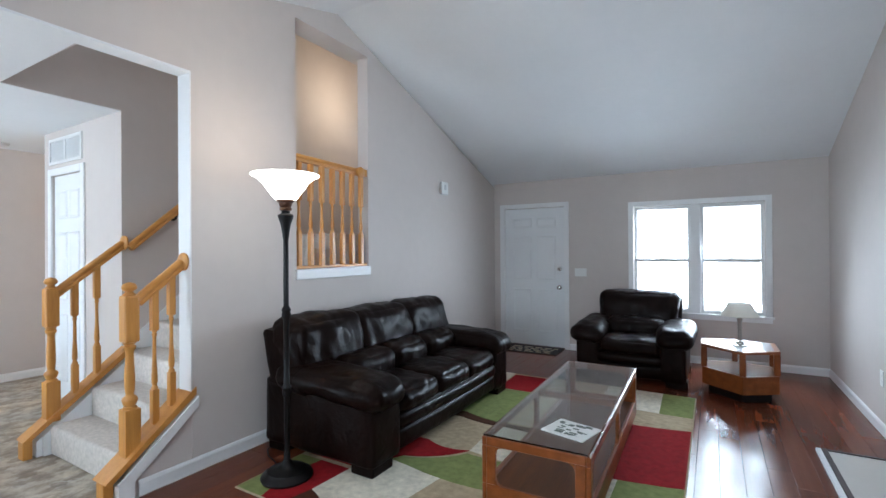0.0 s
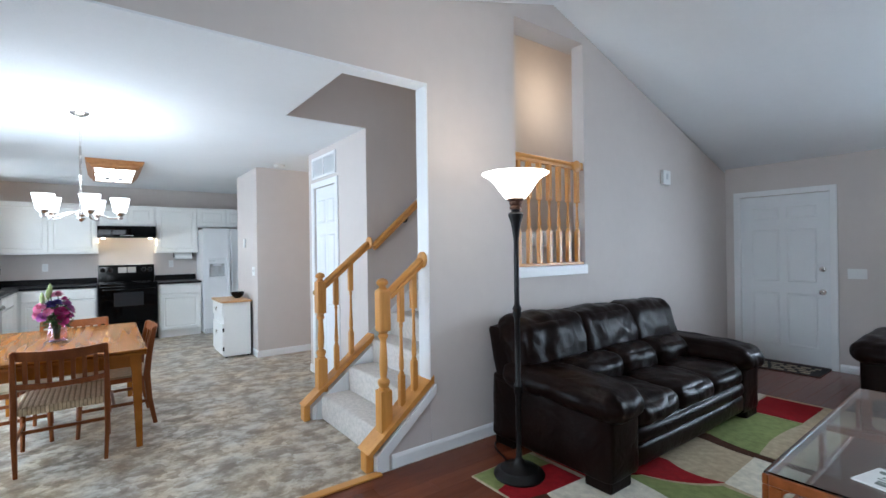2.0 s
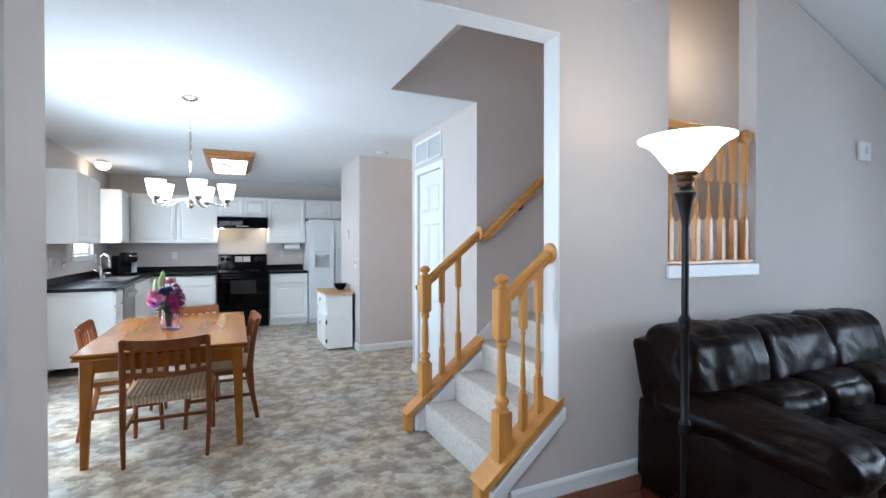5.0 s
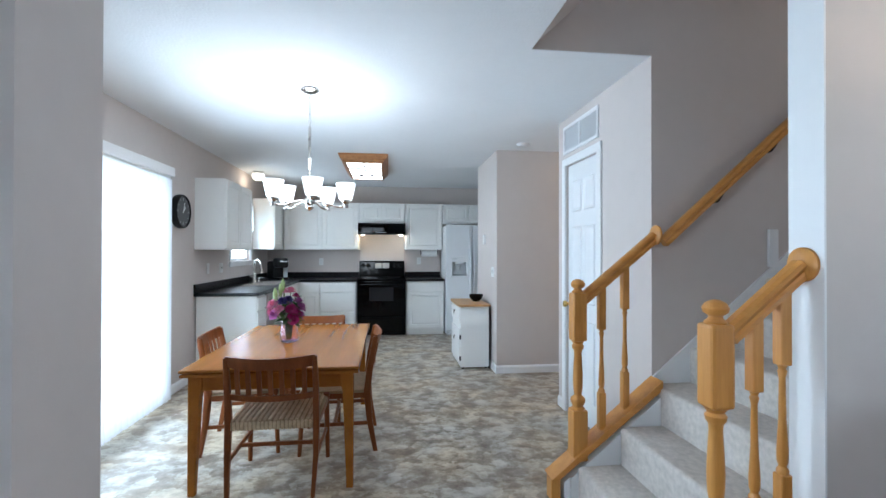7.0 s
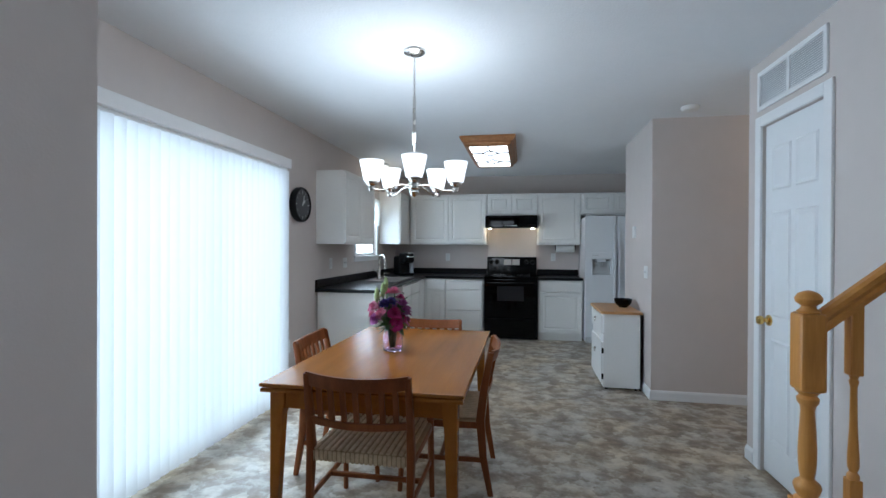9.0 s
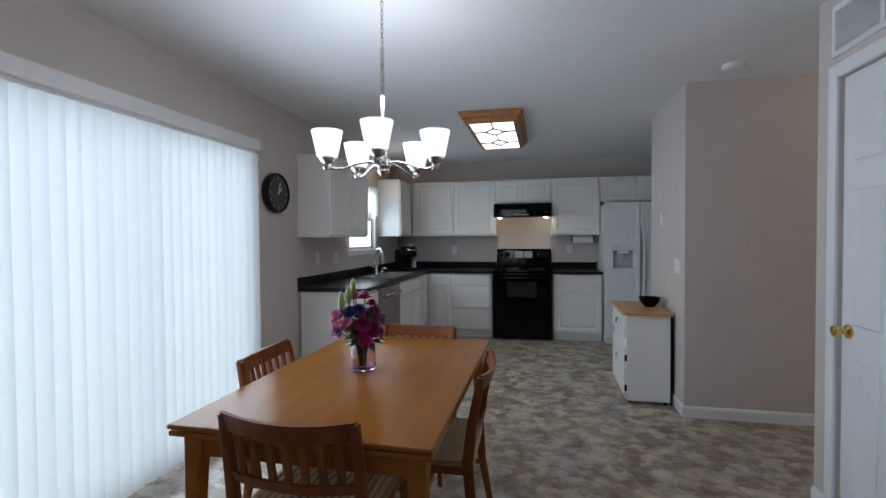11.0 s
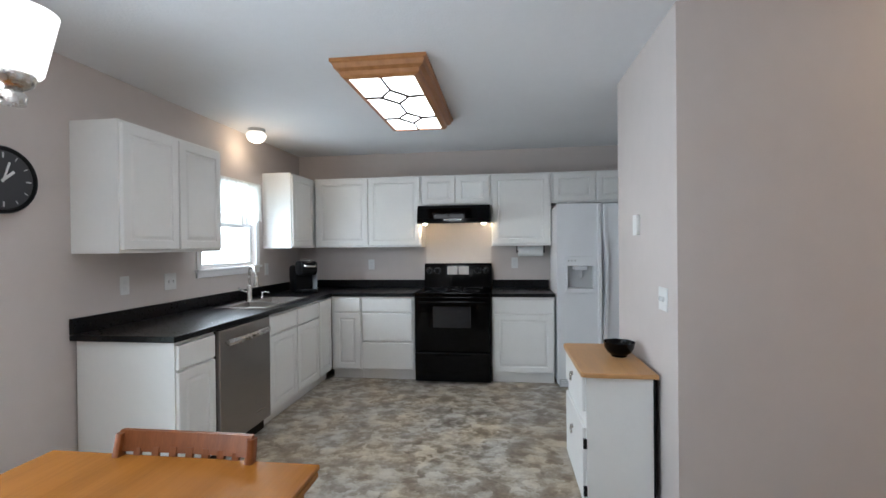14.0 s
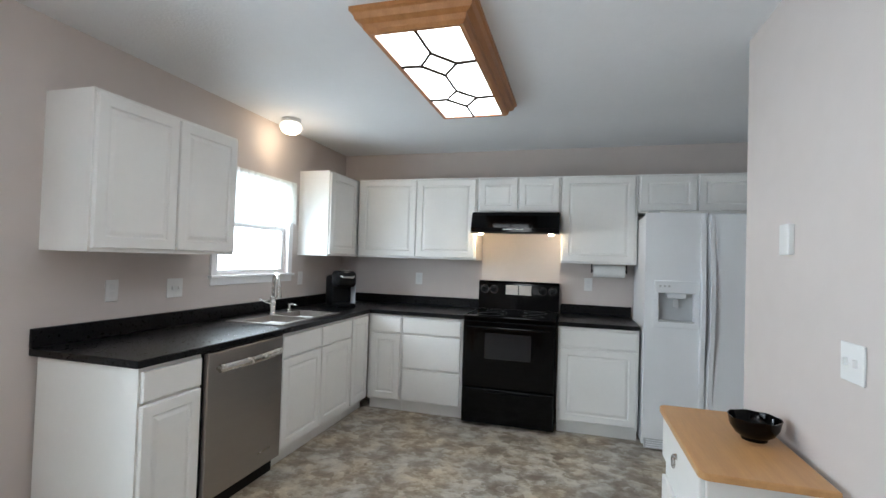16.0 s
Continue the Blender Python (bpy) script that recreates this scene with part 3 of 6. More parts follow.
# ---- living room windows ----
def double_window(name, y, side, x0, x1, z0, z1, label):
    """Two double-hung sashes with a post between; side: the way that it faces along y."""
    win = setting(name, casing_x(y, side, x0, x1, z0, z1, 0.06, True), WHITE, label)
    c, zm = (x0 + x1) / 2, z0 + (z1 - z0) * 0.482

    def slab(a, b, c0, c1, y0, y1, bm=None, r=0.0):
        ya, yb = sorted((y - side * y0, y - side * y1))
        return box(a, ya, c0, b, yb, c1, r, 1, bm)
    part("mullion", slab(c - 0.05, c + 0.05, z0, z1, 0.005, 0.12, None, 0.003), WHITE, win)
    for a, b in ((x0, c - 0.05), (c + 0.05, x1)):
        bm = bmesh.new()
        for lo, hi, yy in ((z0, zm + 0.02, 0.05), (zm - 0.02, z1, 0.085)):
            slab(a, a + 0.035, lo, hi, yy, yy + 0.03, bm)
            slab(b - 0.035, b, lo, hi, yy, yy + 0.03, bm)
            slab(a + 0.035, b - 0.035, lo, lo + 0.04, yy, yy + 0.03, bm)
            slab(a + 0.035, b - 0.035, hi - 0.04, hi, yy, yy + 0.03, bm)
        part("sash", bm, WHITE, win)
        for lo, hi, yy in ((z0 + 0.04, zm - 0.02, 0.062), (zm + 0.02, z1 - 0.04, 0.097)):
            g = part("pane", slab(a + 0.035, b - 0.035, lo, hi, yy, yy + 0.004), GLASS, win)
            g.visible_shadow = False
        part("sash_lock", slab((a + b) / 2 - 0.025, (a + b) / 2 + 0.025, zm + 0.02, zm + 0.035, 0.05, 0.075), PLASTICWHITE, win)


double_window("window_front", Y_F, -1, WX0, WX1, WZ0, WZ1, "white double window with two double-hung sashes")
double_window("window_back", Y_B, 1, BWX0, BWX1, BWZ0, BWZ1, "white double window assumed in the unseen back wall")

# ---- stairs ----
RUN, RISE, SY, STEPS = 0.236, 0.196, 1.245, 7
stairs = thing("staircase", (-2.98, 1.245, 0), 0, "carpeted staircase with white skirt boards beside the opening", "staircase", local=False)
for i in range(STEPS):
    y0, z0 = SY + i * RUN, i * RISE
    bm = box(-3.395 if i < 2 else X_SW + 0.003, y0 - 0.012, max(0, z0 - 0.02), X_D - 0.005, y0 + RUN + 0.03, z0 + RISE, 0.02, 3)
    part("step", bm, CARPET, stairs, smooth=True)
sl = RISE / RUN
PS = 0.80    # pitch of planks and rails
part("skirt_board", prism([(1.20, 0.0), (1.20, 0.13), (Y_CL - 0.002, 0.13 + (Y_CL - 1.202) * PS), (Y_CL - 0.002, 0.0)], "x", -3.415, -3.395), WHITE, stairs)
part("skirt_board", prism([(Y_CL + 0.002, 0.40), (Y_CL + 0.002, 0.625), (2.9, 0.625 + (2.898 - Y_CL) * sl), (2.9, (2.898 - Y_CL) * sl + 0.40)], "x", X_SW, X_SW + 0.016), WHITE, stairs)
part("skirt_board", prism([(1.17, 0.0), (1.17, 0.10), (Y_CL - 0.002, 0.10 + (Y_CL - 1.172) * PS), (Y_CL - 0.002, 0.0)], "x", -3.495, -3.416), WHITE, stairs)
part("landing_trim", box(X_SW, 2.44, 1.24, X_SW + 0.02, 2.50, 1.46, 0.003, 1), WHITE, stairs)
part("skirt_board", prism([(1.155, 0.0), (1.155, 0.10), (1.60, 0.46), (1.60, 0.40), (1.235, 0.09), (1.235, 0.0)], "x", X_W, X_W + 0.016), WHITE, stairs)
part("skirt_board", box(X_D, 1.155, 0, X_W, 1.1995, 0.10), WHITE, stairs)


part("landing", box(-3.575, 2.885, 0.9, X_D - 0.005, Y_F - 0.01, 1.50, 0.015, 2), CARPET, stairs, smooth=True)


def newel_profile():
    return [(0.0, 0.0), (0.036, 0.0), (0.036, 0.008), (0.026, 0.016), (0.034, 0.03), (0.040, 0.05), (0.036, 0.062), (0.026, 0.075), (0.024, 0.08), (0.028, 0.10), (0.031, 0.13),
            (0.032, 0.17), (0.029, 0.23), (0.024, 0.30), (0.022, 0.32), (0.030, 0.33), (0.032, 0.345), (0.024, 0.355), (0.036, 0.37), (0.0, 0.37)]


def newel(x, y, z):
    ob = thing("newel_post", (x, y, z), 0, "turned golden oak newel post with a button top", "newel post", "newel posts")
    part("base_block", box(-0.040, -0.040, -0.03, 0.040, 0.040, 0.24, 0.004, 2), OAK, ob)
    prof = [(r * (1.0 if 0.07 > h or h > 0.31 else 0.82), 0.24 + h) for r, h in newel_profile()]
    part("turned_shaft", lathe(prof, seg=24), OAK, ob, smooth=True)
    part("upper_block", box(-0.039, -0.039, 0.61, 0.039, 0.039, 0.87, 0.011, 2), OAK, ob)
    part("button_top", lathe([(0.03, 0.865), (0.034, 0.875), (0.022, 0.885), (0.02, 0.893), (0.036, 0.905), (0.039, 0.918), (0.03, 0.934), (0.012, 0.943), (0, 0.945)], seg=24), OAK, ob, smooth=True)
    return ob


def baluster(x, y, z0, z1, group="stair balusters", bot=0.20, top=0.24):
    ob = thing("baluster", (x, y, z0), 0, "slim turned golden oak baluster", "baluster", group)
    h = z1 - z0
    part("lower_block", box(-0.019, -0.019, 0, 0.019, 0.019, bot, 0.003, 1), OAK, ob)
    part("turned_shaft", lathe([(0.017, bot - 0.004), (0.018, bot + 0.012), (0.011, bot + 0.024), (0.016, bot + 0.04), (0.0165, bot + 0.07), (0.011, (h + bot - top) / 2), (0.0095, h - top - 0.04), (0.014, h - top - 0.02), (0.010, h - top - 0.012), (0.017, h - top + 0.004)], seg=14), OAK, ob, smooth=True)
    part("upper_block", box(-0.019, -0.019, h - top, 0.019, 0.019, h, 0.003, 1), OAK, ob)
    return ob


def rail_section(a, b, w, name, label):
    """A moulded handrail between two points that lie in one plane of constant x."""
    ob = thing(name, a, 0, label, "handrail")
    d = Vector(b) - Vector(a)
    n = d.length
    m = d.to_track_quat("Y", "Z").to_matrix().to_4x4()
    prof = [(-0.024, -0.028), (0.024, -0.028), (0.026, -0.012), (0.02, -0.004), (0.03, 0.012), (0.026, 0.026), (0.012, 0.034), (-0.012, 0.034), (-0.026, 0.026), (-0.03, 0.012), (-0.02, -0.004), (-0.026, -0.012)]
    bm = prism([(p * w, q * w) for p, q in prof], "y", 0.0, n)
    bmesh.ops.transform(bm, matrix=m, verts=bm.verts[:])
    part("rail", bm, OAKY, ob, smooth=False)
    return ob


for nx, wall_y, plank_w, mat_side in ((-3.455, Y_CL, 0.047, -1), (-2.385, JAMB_R - 0.008, 0.062, 1)):
    plank = thing("sloped_shoe_rail", (nx, 1.13, 0.0), 0, "sloped golden oak plank carrying the stair balusters", "stair plank", "stair planks", local=False)
    y0, z0 = 1.115, 0.105
    y1 = wall_y + (0.03 if mat_side > 0 else 0.0)
    bm = prism([(y0, z0), (y0 - 0.02, z0 + 0.02), (y1, z0 + 0.02 + (y1 - y0 + 0.02) * PS), (y1, z0 + (y1 - y0) * PS - 0.012)], "x", nx - plank_w - 0.012, nx + plank_w + 0.012)
    part("plank", bm, OAKY, plank)
    part("foot_block", box(nx - 0.04, 1.10, 0.0, nx + 0.04, 1.15, 0.13, 0.004, 1), OAK, plank)
    newel(nx, 1.262 if mat_side < 0 else 1.248, 0.234)
    slope_top = lambda y: z0 + 0.02 + (y - y0 + 0.02) * PS
    rail_lo = lambda y: 1.075 + (y - 1.30) * 0.82
    ob = rail_section((nx, 1.285, rail_lo(1.285)), (nx, wall_y - 0.012, rail_lo(wall_y - 0.012)), 0.95, "handrail", "moulded golden oak handrail running into the wall")
    part("rosette", lathe([(0, 0), (0.055, 0), (0.055, 0.01), (0.045, 0.018), (0, 0.02)], seg=24, m=pose(0, wall_y - 1.285, rail_lo(wall_y) - rail_lo(1.285), 90, 0, 0)), OAK, ob, smooth=True)
    span = wall_y - 1.30
    for k in (0.31, 0.69) if mat_side > 0 else (0.23, 0.55):
        by = 1.30 + span * k
        baluster(nx, by, slope_top(by) - 0.006, rail_lo(by) - 0.012)

# handrail on the stairwell wall
ob = rail_section((X_SW + 0.08, 1.738, 1.378), (X_SW + 0.08, 3.2, 1.378 + 1.462 * 0.88), 0.92, "wall_handrail", "round-topped oak handrail on black brackets")
for t in (0.37, 0.71, 1.2):
    part("bracket", tube([(-0.08, t, t * 0.88 - 0.06), (-0.045, t, t * 0.88 - 0.065), (-0.005, t, t * 0.88 - 0.02)], 0.015, 8), BLACKMETAL, ob, "black iron bracket", True)
    part("bracket_plate", lathe([(0, 0), (0.036, 0), (0.034, 0.010), (0, 0.014)], seg=16, m=pose(-0.08, t, t * 0.88 - 0.06, 0, 90, 0)), BLACKMETAL, ob, smooth=True)

# balustrade in the opening above the sofa
niche_sill = setting("niche_sill", box(X_D - 0.01, N0 - 0.012, NZ0 - 0.075, X_W + 0.018, N1 + 0.015, NZ0 + 0.004, 0.004, 1), WHITE, "white sill of the opening to the stairs")
ob = rail_section((-2.36, N0, 2.075), (-2.36, N1 - 0.10, 2.06), 0.95, "landing_handrail", "golden oak handrail across the wall opening")
part("rosette", lathe([(0, 0), (0.05, 0), (0.05, 0.012), (0.03, 0.022), (0, 0.024)], seg=24, m=pose(0.03, N1 - 0.10 - N0, -0.02, 0, 90, 0)), OAK, ob, smooth=True)
part("rail_end", box(-0.022, N1 - 0.14 - N0, -0.045, 0.03, N1 - N0, 0.02, 0.006, 2), OAKY, ob)
part("shoe_rail", box(-0.03, 0.004, -0.868, 0.03, N1 - N0 - 0.004, -0.845, 0.003, 1), OAKY, ob)
for i in range(7):
    by = N0 + 0.06 + i * 0.122
    baluster(-2.36, by, NZ0 + 0.03, 2.045, "landing balusters", 0.27, 0.30)

# ---- small wall fittings ----
PALEPLASTIC = mat("pale_socket_plastic", (0.72, 0.72, 0.71), 0.4, var=0.03)


def wall_plate(name, at, rz, w, h, label, category, toggles=0, sockets=0, d=0.006):
    """A cover plate; it faces -y before the turn rz."""
    ob = thing(name, at, rz, label, category)
    part("plate", box(-w / 2, -d, -h / 2, w / 2, 0, h / 2, 0.002, 1), PLASTICWHITE, ob)
    for k in range(toggles):
        cx = (k - (toggles - 1) / 2) * 0.046
        part("toggle", box(cx - 0.005, -d - 0.012, -0.01, cx + 0.005, -d, 0.012, 0.001, 1), PLASTICWHITE, ob)
    for k in range(sockets):
        cz = 0.02 if k else -0.02
        part("socket", box(-0.016, -d - 0.002, cz - 0.014, 0.016, -d, cz + 0.014, 0.001, 1), PALEPLASTIC, ob)
    return ob


ob = thing("thermostat", (X_W, 4.595, 2.075), 90, "white plastic thermostat high on the wall", "thermostat")
part("cover", box(-0.075, -0.035, -0.075, 0.075, 0, 0.075, 0.008, 2), PLASTICWHITE, ob)
part("display", box(-0.02, -0.037, -0.02, 0.02, -0.035, 0.04), GREYPLASTIC, ob, "grey display")
wall_plate("light_switch", (-1.085, Y_F, 1.04), 0, 0.155, 0.105, "white triple light switch beside the entry door", "light switch", 3)
wall_plate("outlet", (X_E, 4.38, 0.40), -90, 0.07, 0.115, "white wall outlet low on the wall", "outlet", 0, 2)

# ---- vent above the closet door ----
vent = thing("return_air_vent", (-4.47, Y_CL, 2.255), 0, "white return air grille above the closet door", "vent")
bm = bmesh.new()
for a, b, c, d in ((-0.32, -0.115, 0.32, -0.09), (-0.32, 0.09, 0.32, 0.115), (-0.32, -0.09, -0.295, 0.09), (0.295, -0.09, 0.32, 0.09), (-0.012, -0.09, 0.012, 0.09)):
    box(a, -0.012, b, c, 0, d, bm=bm)
part("frame", bm, WHITE, vent)
part("backing", box(-0.295, -0.002, -0.09, 0.295, 0, 0.09), GREYPLASTIC, vent)
for i in range(15):
    z = -0.084 + i * 0.012
    for a, b in ((-0.295, -0.012), (0.012, 0.295)):
        part("slat", prism([(-0.009, z), (-0.003, z + 0.007), (-0.0025, z + 0.006), (-0.0085, z - 0.001)], "x", a, b), WHITE, vent)

# ---- sofa and armchair ----
def leather_seat(name, at, rz, width, seats, label, category):
    """A padded leather seat; its back is along +y before the turn, its front faces -y. Depth 0.95."""
    ob = thing(name, at, rz, label, category)
    hw, aw = width / 2, 0.30 if seats > 1 else 0.26
    part("base", cushion(-hw + 0.05, -0.42, 0.075, hw - 0.05, 0.44, 0.33, 0.04, 0.01, 0.004, 8, 1), LEATHER, ob, smooth=True)
    part("front_panel", cushion(-hw + aw - 0.05, -0.47, 0.075, hw - aw + 0.05, -0.38, 0.215, 0.03, 0.008, 0.004, 8, 2), LEATHER, ob, smooth=True)
    part("front_roll", cushion(-hw + aw - 0.04, -0.478, 0.20, hw - aw + 0.04, -0.36, 0.325, 0.05, 0.010, 0.006, 9, 3), LEATHER, ob, smooth=True)
    for s in (-1, 1):
        a, b = (-hw, -hw + aw) if s < 0 else (hw - aw, hw)
        part("arm_panel", cushion(a + (0.02 if seats == 1 and s < 0 else 0), -0.47, 0.055, b - 0.01 - (0.02 if seats == 1 and s > 0 else 0), 0.46, 0.52, 0.03, 0.006, 0.005, 10, 4 + s), LEATHER, ob, smooth=True)
        lo, hi = (a - 0.035, b + 0.03) if s < 0 else (a - 0.03, b + 0.035)
        pillow = cushion(lo, -0.515, 0.425, hi, 0.36, 0.612, 0.092, 0.014, 0.013, 24, 7 + s)
        for v in pillow.verts:
            # the pad sags a little towards its front
            v.co.z += 0.035 * v.co.y - (0.02 if v.co.y < -0.3 else 0) * (-0.3 - v.co.y) / 0.2
        part("arm_pillow", pillow, LEATHER, ob, smooth=True)
        # a piped seam runs under the arm pad
        xs = a - 0.003 if s < 0 else b + 0.003
        part("piping", tube([(xs, -0.46, 0.448), (xs, -0.15, 0.456), (xs, 0.15, 0.466), (xs, 0.42, 0.476)], 0.006, 6), LEATHER, ob, smooth=True)
    inner = width - 2 * aw
    inset = 0.012 if seats > 1 else 0.09
    for k in range(seats):
        a = -inner / 2 + inner * k / seats
        b = a + inner / seats
        part("seat_cushion", cushion(a - 0.018, -0.475, 0.29, b + 0.018, 0.22, 0.462, 0.075, 0.024, 0.015, 26, 20 + k), LEATHER, ob, smooth=True)
        lum = cushion(a - 0.022, -0.08, 0.41, b + 0.022, 0.16, 0.635, 0.09, 0.020, 0.017, 26, 30 + k)
        part("lumbar_pillow", lum, LEATHER, ob, smooth=True)
        bw = width - (0.06 if seats > 1 else 0.26)
        a2, b2 = -bw / 2 + bw * k / seats, -bw / 2 + bw * (k + 1) / seats
        if k > 0:
            a2 -= 0.034
        if k < seats - 1:
            b2 += 0.034
        bk = cushion(a2, 0.11, 0.50, b2, 0.40, 0.915, 0.09, 0.022, 0.017, 28, 40 + k)
        for v in bk.verts:
            v.co.y += (v.co.z - 0.5) * 0.22
            if seats == 1:
                # wider towards its rounded top
                v.co.x *= 0.90 + 0.30 * max(0.0, v.co.z - 0.5)
        part("back_cushion", bk, LEATHER, ob, smooth=True)
    back = cushion(-hw + inset, 0.22, 0.20, hw - inset, 0.43, 0.86, 0.05, 0.006, 0.005, 9, 50)
    for v in back.verts:
        if seats == 1:
            v.co.x *= 0.92 + 0.16 * max(0.0, v.co.z - 0.4)
        v.co.y += max(0, v.co.z - 0.4) * 0.22
    part("backrest", back, LEATHER, ob, smooth=True)
    ob.scale = (1, 1, 0.94)
    for sx in (-hw + 0.115, hw - 0.115):
        for sy in (-0.375, 0.36):
            part("foot", box(sx - 0.10, sy - 0.085, 0, sx + 0.10, sy + 0.085, 0.085, 0.012, 2), LEATHER, ob, "dark block foot")
    return ob


leather_seat("sofa", (-1.745, 3.01, 0.012), 90, 2.02, 3, "dark brown leather three-seat sofa against the wall", "sofa")
leather_seat("armchair", (-0.31, 5.27, 0.0), 0, 1.08, 1, "dark brown leather armchair below the window", "armchair")

# ---- torchiere floor lamp ----
lamp = thing("floor_lamp", (-1.755, 1.80, 0.012), 0, "black torchiere floor lamp with lit white glass bowl", "floor lamp")
lamp.scale = (1, 1, 1.03)
part("base", lathe([(0, 0), (0.145, 0), (0.15, 0.012), (0.142, 0.024), (0.12, 0.032), (0.112, 0.045), (0.06, 0.058), (0.032, 0.075), (0.022, 0.1), (0, 0.1)], seg=36), BLACKMETAL, lamp, smooth=True)
part("pole", lathe([(0.018, 0.09), (0.018, 0.13), (0.016, 0.14), (0.0165, 0.46), (0.023, 0.47), (0.026, 0.485), (0.023, 0.50), (0.028, 0.512), (0.022, 0.525), (0.0165, 0.535), (0.016, 0.90), (0.023, 0.912), (0.027, 0.93), (0.023, 0.945), (0.028, 0.957), (0.022, 0.97), (0.0155, 0.98), (0.015, 1.36), (0.019, 1.375), (0.021, 1.40), (0.030, 1.45), (0.043, 1.485), (0.046, 1.50), (0.040, 1.508), (0.026, 1.512), (0.024, 1.53)], seg=20), BLACKMETAL, lamp, smooth=True)
part("collar", lathe([(0.024, 1.525), (0.034, 1.528), (0.036, 1.54), (0.030, 1.548), (0.036, 1.556), (0.038, 1.572), (0.050, 1.580), (0.050, 1.59), (0.02, 1.592)], seg=24), mat("aged_bronze", (0.10, 0.045, 0.025), 0.35, 0.7, var=0.3, scale=30), lamp, "aged bronze collar", True)
TORCH = glow("lit_torchiere_glass", (1.0, 0.86, 0.70), 6.5)
part("bowl", lathe([(0.0, 1.585), (0.06, 1.59), (0.085, 1.62), (0.11, 1.655), (0.135, 1.69), (0.165, 1.715), (0.195, 1.728), (0.196, 1.733), (0.163, 1.722), (0.13, 1.697), (0.105, 1.662), (0.08, 1.627), (0.055, 1.60), (0, 1.595)], seg=40), TORCH, lamp, "lit white glass bowl", True)
cord = thing("lamp_cord", (-2.05, 2.0, 0.0), 0, "black lamp cord lying on the planks", "cord", local=False)
part("cable", tube([(-1.90, 1.84, 0.02), (-1.98, 1.90, 0.006), (-2.10, 1.94, 0.006), (-2.18, 2.0, 0.006), (-2.20, 2.08, 0.006), (-2.15, 2.16, 0.006)], 0.004, 6), BLACKPLASTIC, cord, smooth=True)

# ---- coffee table ----
SHELFWOOD = wood("dark_cherry_shelf", (0.07, 0.022, 0.008), (0.14, 0.050, 0.016), 0.4, "y")
SHELFWOOD.node_tree.nodes["Principled BSDF"].inputs["Specular IOR Level"].default_value = 0.15
ct = thing("coffee_table", (-0.335, 2.87, 0.012), 1.5, "long cherry wood coffee table with glass top and lower shelf", "coffee table")
L2, W2, TZ = 0.86, 0.265, 0.405


def side_frame(half, axis_at, along_y, parent):
    """A rail with rounded openings above it, closing one side of the table."""
    bm = bmesh.new()
    z0, z1, t = 0.06, TZ, 0.022

    def bar(a, b, c, d):
        if along_y:
            box(axis_at - t / 2, a, c, axis_at + t / 2, b, d, 0.005, 1, bm)
        else:
            box(a, axis_at - t / 2, c, b, axis_at + t / 2, d, 0.005, 1, bm)
    bar(-half, half, z0, z0 + 0.11)
    bar(-half, half, z1 - 0.045, z1)
    for e in (-half, half - 0.05):
        bar(e, e + 0.05, z0 + 0.11, z1 - 0.045)
    if along_y:
        bar(-0.03, 0.03, z0 + 0.11, z1 - 0.045)
    # rounded corners of the openings
    r = 0.035
    arc = [(r - r * math.cos(q), r - r * math.sin(q)) for q in [math.pi / 2 * k / 5 for k in range(6)]]
    spans = [(-half + 0.05, -0.03), (0.03, half - 0.05)] if along_y else [(-half + 0.05, half - 0.05)]
    for e0, e1 in spans:
        for ex, sx in ((e0, 1), (e1, -1)):
            for ez, sz in ((z0 + 0.11, 1), (z1 - 0.045, -1)):
                pts = [(ex, ez)] + [(ex + sx * p, ez + sz * q) for p, q in arc]
                prism(pts, "x" if along_y else "y", axis_at - t / 2 + 0.001, axis_at + t / 2 - 0.001, bm)
    part("side_frame", bm, CHERRY, parent)


for s in (-1, 1):
    side_frame(L2, s * (W2 - 0.011), True, ct)
    side_frame(W2 - 0.022, s * (L2 - 0.011), False, ct)
part("shelf", box(-W2 + 0.022, -L2 + 0.022, 0.13, W2 - 0.022, L2 - 0.022, 0.15), SHELFWOOD, ct, "dark brown shelf")
TABLEGLASS = glass("table_glass", (0.74, 0.80, 0.80), 0.02)
TABLEGLASS.node_tree.nodes["Principled BSDF"].inputs["IOR"].default_value = 1.5
g = part("glass_top", box(-W2 + 0.006, -L2 + 0.006, TZ, W2 - 0.006, L2 - 0.006, TZ + 0.01, 0.002, 1), TABLEGLASS, ct, "clear glass top")
g.visible_shadow = False
part("edge_trim", box(W2 - 0.006, -L2, TZ - 0.002, W2 + 0.004, L2, TZ + 0.011, 0.002, 1), CHROME, ct, "bright metal edge")
part("cross_bar", box(-W2 + 0.03, -0.02, TZ - 0.04, W2 - 0.03, 0.02, TZ - 0.005, 0.004, 1), CHERRY, ct)
for sx in (-W2 + 0.05, W2 - 0.05):
    for sy in (-L2 + 0.05, L2 - 0.05):
        part("foot", box(sx - 0.025, sy - 0.025, 0, sx + 0.025, sy + 0.025, 0.06), BLACKPLASTIC, ct)
mag = thing("magazine", (-0.20, 2.26, TZ + 0.023), -14, "open magazine with printed pictures on the glass top", "magazine")
PAPER = mat("printed_paper", (0.72, 0.72, 0.68), 0.5, var=0.1, scale=20)
INK = mat("printed_ink", (0.10, 0.12, 0.09), 0.5, var=0.4, scale=40)
part("cover", box(-0.115, -0.10, 0, 0.115, 0.10, 0.006, 0.001, 1), PAPER, mag)
rnd = random.Random(3)
